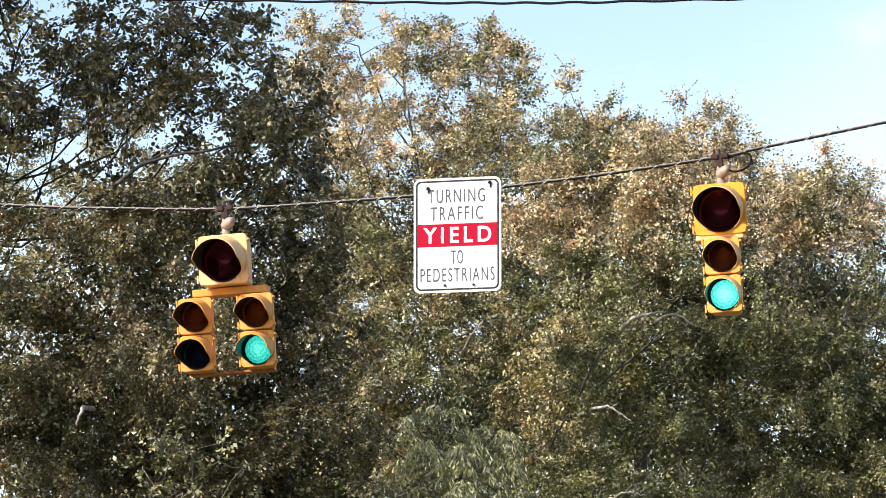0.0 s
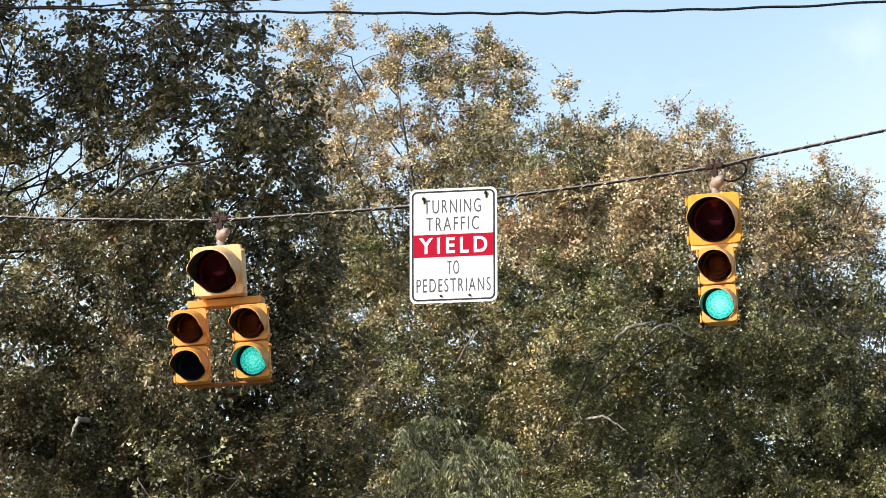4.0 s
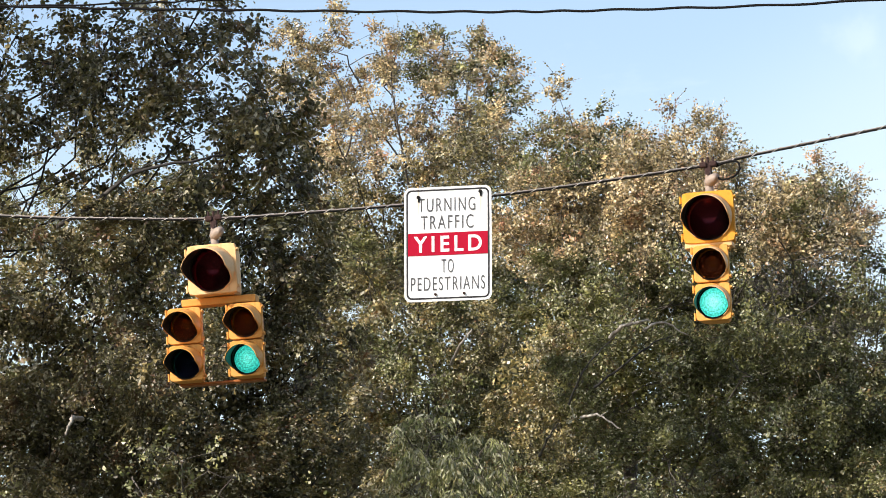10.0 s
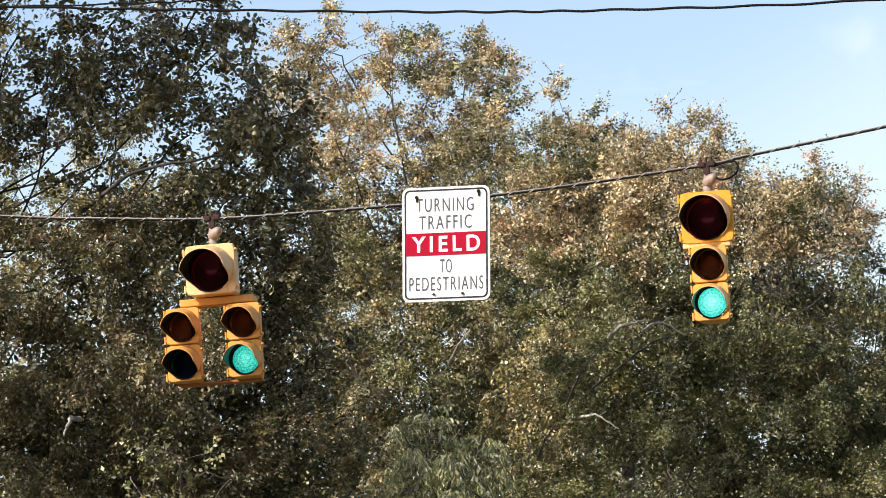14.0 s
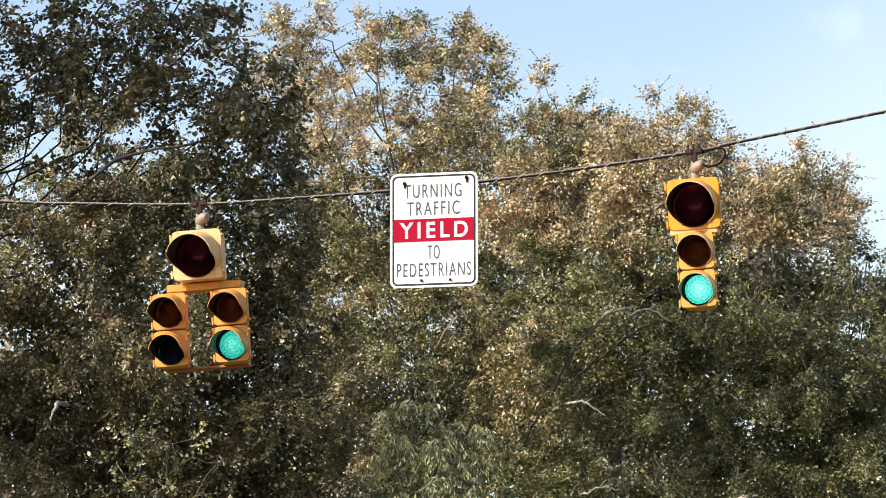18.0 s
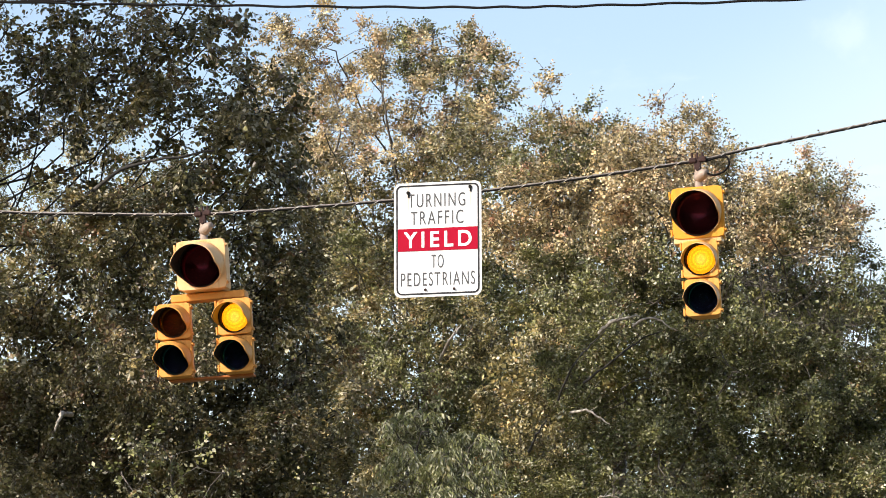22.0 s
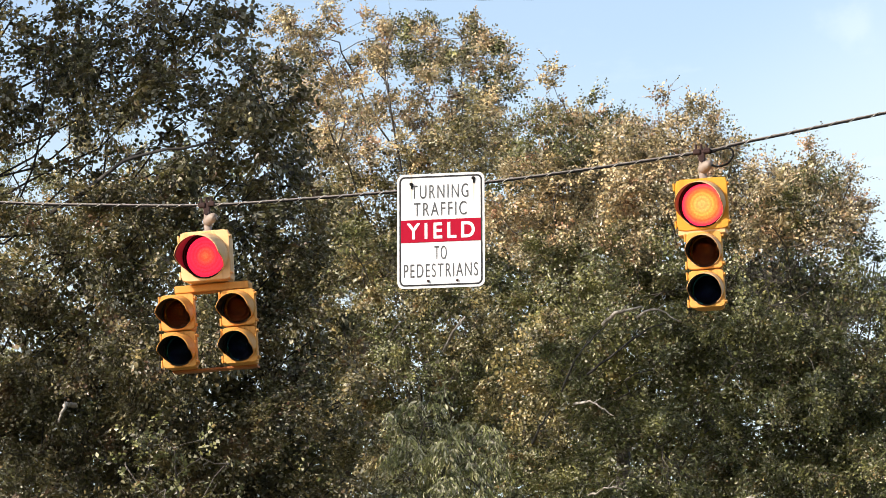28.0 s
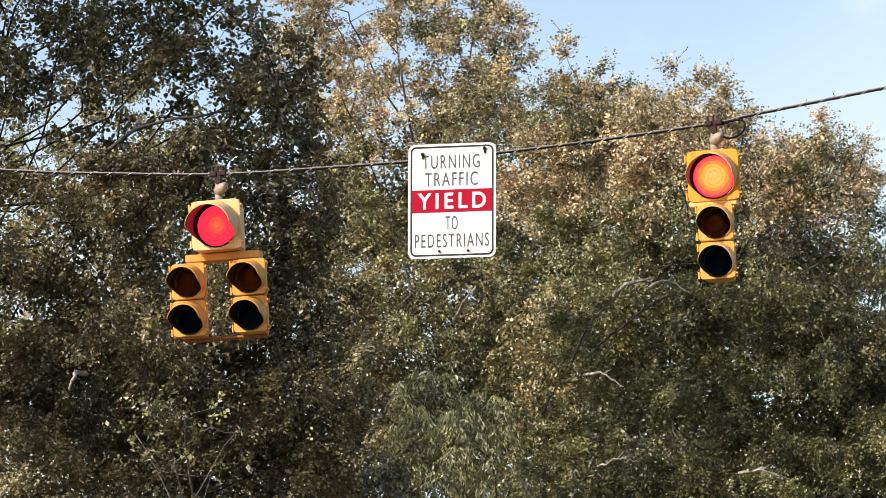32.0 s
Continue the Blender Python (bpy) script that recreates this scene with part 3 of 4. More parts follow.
tree("tree", "tall dark green oak with shaded leaves and open gaps", 40.0, [
    (-3.70, 10.82, 0.87, 0.64, 0.65),
    (-2.90, 10.60, 0.69, 0.58, 0.75),
    (-2.12, 10.66, 0.58, 0.52, 0.95),
    (-2.06, 10.09, 0.52, 0.48, 1.00),
    (-1.45, 9.53, 0.46, 0.43, 1.00),
    (-1.25, 8.93, 0.52, 0.54, 1.10),
    (-2.37, 9.52, 0.63, 0.46, 0.90),
    (-1.81, 9.02, 0.69, 0.57, 1.00),
    (-3.82, 9.13, 0.63, 0.69, 0.55),
    (-3.68, 8.02, 0.86, 0.69, 0.62, -1.2),
    (-3.95, 7.45, 0.60, 0.55, 0.60),
    (-3.70, 7.72, 0.50, 0.40, 0.90, -0.6),
    (-0.57, 5.38, 0.55, 0.38, 0.90, 1.2),
    (-2.71, 8.08, 0.86, 0.69, 1.00, -0.8),
    (-1.58, 7.91, 0.74, 0.74, 1.00),
    (-3.04, 7.06, 1.14, 0.74, 1.00, -0.8),
    (-1.91, 6.77, 1.02, 0.80, 1.00),
    (-0.99, 7.13, 0.45, 0.68, 0.80),
    (-3.85, 6.42, 0.91, 0.74, 1.00),
    (-2.51, 6.06, 1.14, 0.62, 1.00),
    (-1.26, 6.06, 0.79, 0.62, 1.00),
    (-0.70, 6.45, 0.40, 0.50, 0.70),
    (-0.55, 5.75, 0.45, 0.45, 0.60),
    (-3.43, 11.76, 1.05, 0.70, 0.45),
    (-2.17, 11.51, 0.58, 0.64, 0.60),
    (-1.87, 5.12, 1.47, 0.79, 0.85),
    (-3.90, 5.12, 1.36, 0.80, 0.80),
    (-5.40, 9.60, 1.30, 1.10, 0.80),
    # unseen bough at the left, added to shade the crown in view
    (-5.90, 8.30, 1.10, 0.75, 1.0, -1.9),
    (-5.60, 7.20, 1.40, 1.20, 0.80),
    (-5.30, 11.30, 1.00, 0.90, 0.60),
    # another unseen bough towards the sun, added for shade on the upper crown
    (-6.40, 11.80, 1.40, 1.00, 0.45, -3.2, 2.2),
    (-3.61, 9.93, 0.69, 0.43, 0.28),
    (-2.75, 9.95, 0.58, 0.40, 0.55),
    (-1.62, 8.55, 0.75, 0.45, 1.1),
    (-2.85, 9.70, 0.45, 0.35, 0.7),
    (-2.20, 7.00, 0.80, 0.45, 1.0, -1.5),
    (-1.12, 8.10, 0.38, 0.60, 1.0),
    (-1.30, 9.60, 0.40, 0.50, 0.9),
    # three unseen boughs above the view, added to darken the upper crown
    (-5.00, 12.80, 1.70, 1.20, 0.60, -2.8),
    (-5.90, 12.60, 1.60, 1.00, 0.90, -2.0, 2.2),
    (-4.60, 12.50, 1.20, 0.80, 0.90, -1.8),
    (-4.35, 10.60, 0.60, 0.60, 1.00),
    (-4.20, 9.90, 0.60, 0.50, 0.90),
    (-3.30, 10.40, 0.50, 0.50, 0.90),
    # unseen outer crown, added to cast dappled shade on the trees farther right
    (-5.40, 14.40, 1.60, 1.00, 0.55, 1.6, 2.2),
    (-6.90, 13.60, 1.70, 1.10, 0.55, 2.4, 2.2),
    (-6.60, 15.20, 1.60, 1.00, 0.55, 0.6, 2.2),
    (-8.40, 12.60, 1.70, 1.20, 0.55, 2.0, 2.2),
    (-8.30, 14.40, 1.60, 1.10, 0.55, 2.6, 2.2),
    (-9.40, 13.40, 1.50, 1.20, 0.55, 1.0, 2.2),
    (-7.60, 10.80, 1.60, 1.30, 0.55, 1.4, 2.2),
    (-7.40, 9.00, 1.60, 1.20, 0.55, 0.8, 2.2),
], 0.062, (LEAF_DARK, LEAF_DARK, LEAF_DARK), DARK_BARK, 11, airy=8.4, loose=0.62, inner=0.76, holes=((-0.66, 7.71, 0.26, 0.20),), trunk_x=-5.0, density=0.8, depth=1.1, clumps=24, pocket=0.03, spread=0.16, rise=0.0, bare=[
    ([(-3.54, 38.9, 8.48), (-3.00, 38.9, 8.72), (-2.66, 38.9, 8.92), (-2.16, 38.9, 9.00), (-1.76, 38.9, 9.05)], 0.027, LIMB_BARK),
    ([(-3.27, 38.2, 6.49), (-3.33, 38.2, 6.39), (-3.39, 38.2, 6.27)], 0.026, SUNLIT_PALE_BARK),
])

tree("tree", "tall tree with sparse brown and olive autumn leaves", 55.0, [
    (-0.52, 13.36, 1.10, 0.50, 0.46),
    (0.66, 13.42, 0.66, 0.50, 0.52),
    (1.26, 13.10, 0.30, 0.42, 0.60),
    (-1.62, 13.32, 0.55, 0.48, 0.50),
    (1.16, 12.96, 0.40, 0.62, 0.60),
    (-0.08, 12.78, 1.19, 0.63, 0.42),
    (1.00, 12.32, 0.68, 0.60, 0.8),
    (-1.20, 12.52, 0.71, 0.71, 0.38),
    (-0.21, 11.83, 0.95, 0.55, 0.55),
    (1.05, 11.52, 0.95, 0.60, 0.90),
    (-0.64, 10.97, 0.79, 0.71, 1.00),
    (0.60, 10.66, 1.26, 0.78, 1.00),
    (-0.32, 9.52, 0.86, 0.94, 0.90),
    (1.16, 9.44, 1.17, 1.02, 1.00),
    (0.32, 8.38, 1.17, 0.86, 0.90),
    (1.23, 7.87, 1.17, 0.86, 1.00),
    (0.30, 6.51, 1.87, 0.93, 0.50),
    (-0.60, 10.25, 0.86, 0.63, 0.80),
    (-0.76, 8.60, 0.78, 0.86, 0.90),
    (-0.93, 11.54, 0.47, 0.55, 0.7),
    (-0.55, 10.30, 1.10, 0.70, 0.9, 1.5),
    (-1.05, 9.85, 0.70, 0.70, 0.9, 0.8),
    (-0.75, 9.20, 0.70, 0.60, 0.8, 1.2),
    (-0.62, 10.00, 0.55, 0.55, 0.9, -2.2),
    (-0.24, 9.00, 0.60, 0.45, 0.8, -2.3),
    (0.86, 9.05, 0.60, 0.50, 0.8, -2.3),
    (0.34, 8.60, 0.60, 0.40, 0.8, -2.3),
    (1.02, 11.45, 0.55, 0.45, 0.7, -2.2),
    (-0.72, 11.60, 0.40, 0.40, 0.5, -2.2),
    (-0.20, 9.55, 0.55, 0.45, 0.8, -2.2),
    (0.10, 7.60, 1.30, 0.80, 0.8, 1.2),
], 0.048, (LEAF_BROWN, LEAF_OLIVE, LEAF_GREEN), BARK, 12, tips=1.9, airy=11.3, loose=0.82, holes=((-0.32, 9.87, 0.50, 0.30), (-0.90, 9.98, 0.40, 0.26), (0.17, 8.70, 0.20, 0.30)), trunk_x=0.35, twig=1.0, spread=0.14, bare=[
    ([(0.02, 53.6, 11.40), (-0.09, 53.6, 12.19), (-0.14, 53.6, 12.82), (0.05, 53.6, 13.44)], 0.016, BARK),
    ([(-0.98, 53.6, 11.45), (-0.72, 53.6, 12.06), (-0.84, 53.6, 12.70), (-1.12, 53.6, 13.26)], 0.016, BARK),
])

tree("tree", "rounded tree with thinning olive autumn leaves", 51.0, [
    (2.16, 11.54, 0.34, 0.30, 0.90),
    (1.70, 11.12, 0.34, 0.34, 0.90),
    (2.50, 11.28, 0.34, 0.28, 0.80),
    (2.33, 11.10, 0.58, 0.44, 0.90),
    (2.49, 10.65, 0.80, 0.62, 1.00),
    (1.88, 10.16, 0.87, 0.73, 1.00),
    (2.33, 9.25, 1.02, 0.87, 1.00),
    (1.90, 8.10, 1.09, 0.94, 1.00),
    (1.88, 6.43, 1.44, 0.94, 0.80),
], 0.047, (LEAF_BROWN, LEAF_OLIVE, LEAF_GREEN), BARK, 13, airy=11.15, loose=0.55, tips=1.9, core=2.6, spread=0.14, bare=[
    ([(1.78, 46.60, 7.40), (1.95, 46.60, 7.72), (2.16, 46.60, 7.96), (2.38, 46.60, 8.14)], 0.014, LIMB_BARK),
    ([(2.30, 46.0, 8.10), (2.42, 46.0, 8.15), (2.57, 46.0, 8.18), (2.74, 46.0, 8.20)], 0.027, SUNLIT_PALE_BARK),
    ([(2.70, 46.25, 8.20), (2.86, 46.25, 8.21), (3.00, 46.25, 8.16), (3.19, 46.25, 8.03)], 0.018, SUNLIT_PALE_BARK),
    ([(0.42, 46.25, 7.91), (0.56, 46.25, 8.10), (0.67, 46.25, 8.23)], 0.020, SUNLIT_PALE_BARK),
])

tree("tree", "broad green tree with yellowing leaves and pale bare branches", 49.0, [
    (3.12, 10.84, 0.36, 0.28, 1.00),
    (3.50, 10.98, 0.36, 0.28, 1.00),
    (2.72, 10.70, 0.34, 0.30, 0.90),
    (3.82, 10.72, 0.30, 0.30, 0.90),
    (4.20, 10.50, 0.16, 0.26, 0.60),
    (3.34, 10.45, 0.80, 0.45, 1.00),
    (3.07, 9.90, 0.77, 0.63, 1.00),
    (3.98, 9.93, 0.77, 0.56, 1.00),
    (2.94, 8.92, 0.98, 0.77, 1.00),
    (3.99, 9.00, 0.84, 0.77, 1.00),
    (2.66, 7.81, 1.04, 0.91, 1.00),
    (3.85, 7.88, 0.98, 0.91, 1.00, -1.2),
    (3.15, 6.73, 1.25, 0.70, 1.00),
    (3.11, 5.97, 1.67, 0.83, 0.80),
    (4.25, 8.70, 0.85, 0.70, 1.00, 2.0),
    (3.40, 8.50, 0.70, 0.50, 1.00, 2.0),
], 0.047, (LEAF_BROWN, LEAF_GREEN, LEAF_GREEN), BARK, 14, hollows=((2.85, 6.60, 0.75, 0.30), (4.25, 8.75, 0.62, 0.50), (3.35, 8.60, 0.40, 0.24), (4.15, 7.75, 0.50, 0.22)), airy=10.75, loose=0.55, tips=1.7, core=2.6, spread=0.14, bare=[
    ([(1.92, 46.25, 7.20), (2.12, 46.25, 7.14), (2.33, 46.25, 6.98)], 0.018, SUNLIT_PALE_BARK),
    ([(3.65, 46.25, 5.97), (3.90, 46.25, 5.93), (4.19, 46.25, 5.82)], 0.018, SUNLIT_PALE_BARK),
    ([(2.03, 46.25, 6.12), (2.23, 46.25, 6.15), (2.43, 46.25, 6.11)], 0.013, SUNLIT_PALE_BARK),
    # a shadowed limb: its shade comes from the darker bark colour
    ([(2.10, 46.75, 7.62), (2.45, 46.75, 7.80), (2.78, 46.75, 8.02), (3.05, 46.75, 8.12)], 0.016, DARK_BARK),
    ([(1.41, 46.75, 6.82), (1.52, 46.75, 7.01), (1.63, 46.75, 7.14)], 0.017, LIMB_BARK),
])

tree("tree", "smaller green tree with golden leaf tips", 48.0, [
    (4.62, 9.98, 0.40, 0.30, 1.00),
    (4.96, 10.00, 0.28, 0.26, 1.40),
    (5.32, 9.74, 0.22, 0.26, 1.20),
    (4.76, 9.30, 0.76, 0.55, 1.00),
    (4.71, 8.54, 0.75, 0.62, 1.00),
    (5.15, 7.96, 0.38, 0.62, 0.80),
    (4.71, 7.43, 0.75, 0.75, 1.00, -0.8),
    (4.85, 6.54, 0.89, 0.68, 1.00),
    (4.65, 5.59, 1.29, 0.82, 0.80),
    (5.65, 8.28, 0.38, 0.55, 0.60),
    (5.64, 7.11, 0.62, 0.62, 0.90),
    (5.72, 6.29, 0.82, 0.62, 0.90),
    (6.21, 8.46, 0.62, 0.62, 0.60),
    (5.54, 9.48, 0.20, 0.30, 1.10),
    (4.90, 9.66, 0.50, 0.40, 1.40),
    (5.55, 7.70, 0.45, 0.60, 0.90),
    (5.60, 8.85, 0.35, 0.45, 0.80),
    (5.50, 5.45, 1.00, 0.60, 0.80),
    (6.30, 7.20, 0.60, 0.80, 0.80),
    (4.75, 8.60, 0.85, 0.65, 1.00, 2.0),
    (5.15, 8.05, 0.50, 0.45, 1.00, 2.0),
], 0.047, (LEAF_BROWN, LEAF_GREEN, LEAF_GREEN), BARK, 15, hollows=((4.60, 8.70, 0.66, 0.46), (5.10, 8.15, 0.40, 0.22)), holes=((5.66, 8.90, 0.20, 0.22), (5.48, 8.08, 0.24, 0.18), (5.10, 9.72, 0.12, 0.14)), core=2.6, trunk_x=5.3, spread=0.14)

tree("tree", "young tree with drooping narrow pale green leaves", 46.0, [
    (0.06, 6.97, 0.52, 0.39, 1.00),
    (0.60, 6.68, 0.52, 0.36, 1.00),
    (0.16, 6.37, 0.72, 0.39, 1.00),
    (0.26, 5.78, 0.91, 0.59, 0.60),
    (0.30, 4.60, 0.80, 0.70, 0.50),
], 0.078, (LEAF_PALE, LEAF_PALE, LEAF_LIME), BARK, 16, trunk_r=0.10, droop=1.9, long=2.5, depth=0.7, density=0.62, spread=0.12)

tree("tree", "low tree with yellow-green leaves at the oak's foot", 38.0, [
    (-2.32, 6.02, 0.50, 0.22, 0.30),
    (-2.65, 5.75, 0.40, 0.25, 0.30),
    (-1.95, 5.72, 0.36, 0.25, 0.30),
    (-2.32, 5.30, 0.60, 0.30, 0.15),
], 0.055, (LEAF_GREEN, LEAF_OLIVE, LEAF_GREEN), BARK, 21, trunk_r=0.08, depth=0.4, spread=0.11, density=0.5)

tree("tree", "sunlit tree with pale olive leaves behind the oak", 60.0, [
    (-4.43, 13.06, 0.86, 0.69, 0.50),
    (-5.64, 12.77, 0.86, 0.78, 0.40),
    (-5.07, 11.87, 1.12, 0.77, 0.50),
    (-3.60, 12.14, 0.95, 0.69, 0.40),
    (-4.71, 10.29, 1.88, 1.03, 0.40),
], 0.060, (LEAF_OLIVE, LEAF_OLIVE, LEAF_GREEN), BARK, 19, spread=0.14, trunk_r=0.2)

tree("tree", "forest tree of shaded green leaves", 72.0, [
    (-5.91, 13.07, 2.37, 1.24, 0.60),
    (-4.02, 14.22, 1.44, 1.13, 0.50),
    (-1.95, 12.14, 1.54, 1.13, 0.60),
    (-0.40, 12.30, 1.30, 0.95, 0.70),
    (-6.00, 10.70, 2.87, 1.74, 0.80),
    (-1.44, 10.05, 2.25, 1.33, 0.80),
    (-4.58, 8.07, 5.10, 2.00, 0.80),
], 0.13, (LEAF_GREEN, LEAF_GREEN, LEAF_OLIVE), BARK, 17, holes=((-0.42, 12.41, 0.65, 0.40), (-1.18, 12.55, 0.52, 0.34), (0.22, 10.88, 0.28, 0.40)), depth=2.0, twig=0.2, spread=0.3, pocket=0.35, clumps=12, core=2.2)

tree("tree", "forest tree of olive green leaves", 74.0, [
    (1.62, 13.20, 1.79, 1.16, 0.60),
    (4.48, 13.27, 2.43, 1.37, 0.70),
    (6.84, 12.29, 1.16, 1.27, 0.70),
    (2.21, 10.62, 2.31, 1.58, 0.80),
    (5.66, 10.23, 2.31, 1.68, 0.80),
    (4.14, 7.78, 5.24, 2.20, 0.95),
    (8.26, 11.36, 1.27, 1.48, 0.80),
    (8.66, 9.54, 1.58, 1.48, 0.80),
], 0.13, (LEAF_GREEN, LEAF_GREEN, LEAF_GREEN), BARK, 18, holes=((8.72, 12.82, 0.34, 0.36), (8.45, 11.56, 0.40, 0.30)), depth=2.0, twig=0.2, spread=0.3, pocket=0.35, clumps=12, core=2.2)


# ---------------------------------------------------------------- traffic signals
def circle(r, n, y, cx=0.0, cz=0.0):
    return [(cx + r * math.cos(2 * math.pi * i / n), y, cz + r * math.sin(2 * math.pi * i / n)) for i in range(n)]


def ring_strip(bm, loops, close=True):
    """Skin a row of equal vertex loops."""
    rows = [[bm.verts.new(p) for p in lp] for lp in loops]
    n = len(rows[0])
    for a, b in zip(rows, rows[1:]):
        for i in range(n if close else n - 1):
            j = (i + 1) % n
            bm.faces.new((a[i], a[j], b[j], b[i]))
    return rows


def rounded_square(w, h, r, n, y):
    """n points round a square with rounded corners, one for each angle."""
    out = []
    for i in range(n):
        a = 2 * math.pi * i / n
        ux, uz = math.cos(a), math.sin(a)
        k = (abs(2 * ux / w) ** 14 + abs(2 * uz / h) ** 14) ** (-1 / 14)
        out.append((ux * k, y, uz * k))
    return out


def door_bm(w, h, hole):
    bm = bmesh.new()
    n = 48
    ring_strip(bm, [
        rounded_square(w, h, 0.01, n, 0.010), rounded_square(w, h, 0.01, n, -0.018), rounded_square(w - 0.008, h - 0.008, 0.01, n, -0.024),
        circle(hole + 0.012, n, -0.024), circle(hole + 0.010, n, -0.030), circle(hole, n, -0.030), circle(hole, n, 0.010)])
    bm.faces.ensure_lookup_table()
    for f in bm.faces[4 * n:]:
        f.material_index = 1
    bmesh.ops.recalc_face_normals(bm, faces=bm.faces)
    return bm


def housing_bm(w, h, d):
    bm = bmesh.new()
    n = 48
    ring_strip(bm, [
        rounded_square(w - 0.05, h - 0.010, 0.01, n, 0.006), rounded_square(w - 0.024, h - 0.004, 0.01, n, 0.006),
        rounded_square(w - 0.040, h - 0.004, 0.01, n, d * 0.5), rounded_square(w - 0.08, h - 0.014, 0.01, n, d - 0.03),
        rounded_square(w - 0.12, h - 0.06, 0.01, n, d), circle(0.02, n, d)])
    bmesh.ops.contextual_create(bm, geom=bm.edges[-1:])
    bmesh.ops.recalc_face_normals(bm, faces=bm.faces)
    return bm


def cavity_bm(w, h, d):
    bm = bmesh.new()
    n = 32
    ring_strip(bm, [circle(w * 0.42, n, 0.010), circle(w * 0.45, n, 0.03), circle(w * 0.36, n, d - 0.03), circle(0.001, n, d - 0.025)])
    return bm


def visor_bm(r, length, tilt):
    """A cutaway visor: long above, its sides falling back to the door below."""
    n, steps = 40, 6
    bm = bmesh.new()
    a0, a1 = radians(-56), radians(236)
    rows = []
    for skin in (0.0, 0.004):
        for s in range(steps + 1):
            u = s / steps
            row = []
            for i in range(n + 1):
                a = a0 + (a1 - a0) * i / n
                up = max(0.0, (math.sin(a) + 0.62) / 0.8)
                reach = length * min(1.0, max(0.05, up))
                y = -0.026 - reach * u
                row.append((math.cos(a) * (r + skin), y, math.sin(a) * (r + skin) - tilt * reach * u))
            rows.append(row)
    inner, outer = rows[: steps + 1], rows[steps + 1:]
    loops = outer + inner[::-1]
    ring_strip(bm, loops, close=False)
    for f in bm.faces:
        f.smooth = True
    bm.faces.ensure_lookup_table()
    # faces of the inner skin are matt black
    per = n
    for k, f in enumerate(bm.faces):
        f.material_index = 1 if k // per >= steps + 1 else 0
    return bm


def dome_bm(r, rise, y, rings=7, n=36):
    bm = bmesh.new()
    loops = []
    for k in range(rings):
        u = 1 - k / rings
        loops.append(circle(r * u, n, y - rise * (1 - u * u)))
    rows = ring_strip(bm, loops)
    tip = bm.verts.new((0, y - rise, 0))
    for i in range(n):
        bm.faces.new((rows[-1][i], rows[-1][(i + 1) % n], tip))
    for f in bm.faces:
        f.smooth = True
    return bm


def lamp_bm(r, rise):
    """A lamp module: its front face is lit, its back is a dull reflector bowl."""
    bm = dome_bm(r, rise, 0.0)
    front = len(bm.faces)
    n, rings = 36, 5
    loops = []
    for k in range(rings):
        u = 1 - k / rings
        loops.append(circle(r * u, n, 0.006 + 1.7 * rise * u * u))
    rows = ring_strip(bm, loops)
    tip = bm.verts.new((0, 0.006, 0))
    for i in range(n):
        bm.faces.new((rows[-1][i], rows[-1][(i + 1) % n], tip))
    bm.faces.ensure_lookup_table()
    for k, f in enumerate(bm.faces):
        f.material_index = 0 if k < front else 1
        f.smooth = True
    return bm


LAMPS = []          # (lamp part, colour, big) to be keyed


def section(parent, colour, big, x, z, paint, glow="", reach=1.0):
    """One signal section: housing with door, visor, lens and lamp. Front is -y."""
    w, h, d = (0.345, 0.345, 0.29) if big else (0.236, 0.250, 0.215)
    r = 0.142 if big else 0.098
    body = part("section", housing_bm(w, h, d), paint, parent)
    body.matrix_basis = pose(x, 0, z)
    part("lining", cavity_bm(w, h, d), BLACK, body, "black inner lining")
    part("door", door_bm(w - 0.004, h - 0.006, r + 0.004), [paint, BLACK], body)
    part("visor", visor_bm(r + 0.010, (0.27 if big else 0.20) * reach, 0.20), [WORN if paint in (YELLOW, SCUFFED) else paint, VISOR_BLACK], body, "cutaway sun visor, black inside")
    part("lens", dome_bm(r + 0.004, 0.022 if big else 0.016, -0.004), LENS[colour], body, colour + " glass lens")
    lamp = part("lamp", lamp_bm(r - 0.002, 0.03), [LIT[glow or colour], MIRROR if colour == "green" else BOWL], body, "lamp that lights the lens")
    for k, sz in enumerate((-0.36, 0.36)):
        bm = bmesh.new()
        box_bm(bm, -w / 2 - 0.006, 0.0, sz * h, 0.018, 0.030, 0.026, 0.004)
        bmesh.ops.create_cone(bm, cap_ends=True, segments=10, radius1=0.007, radius2=0.007, depth=0.05, matrix=Matrix.Translation((-w / 2 - 0.008, -0.012, sz * h)))
        part("hinge", bm, paint, body)
        bm = bmesh.new()
        box_bm(bm, w / 2 + 0.003, 0.0, sz * h, 0.014, 0.034, 0.022, 0.004)
        bmesh.ops.create_cone(bm, cap_ends=True, segments=8, radius1=0.009, radius2=0.006, depth=0.02, matrix=Matrix.Translation((w / 2 + 0.004, -0.026, sz * h)) @ pose(0, 0, 0, 90))
        part("latch", bm, paint, body)
    LAMPS.append((lamp, colour, big))
    return body, lamp


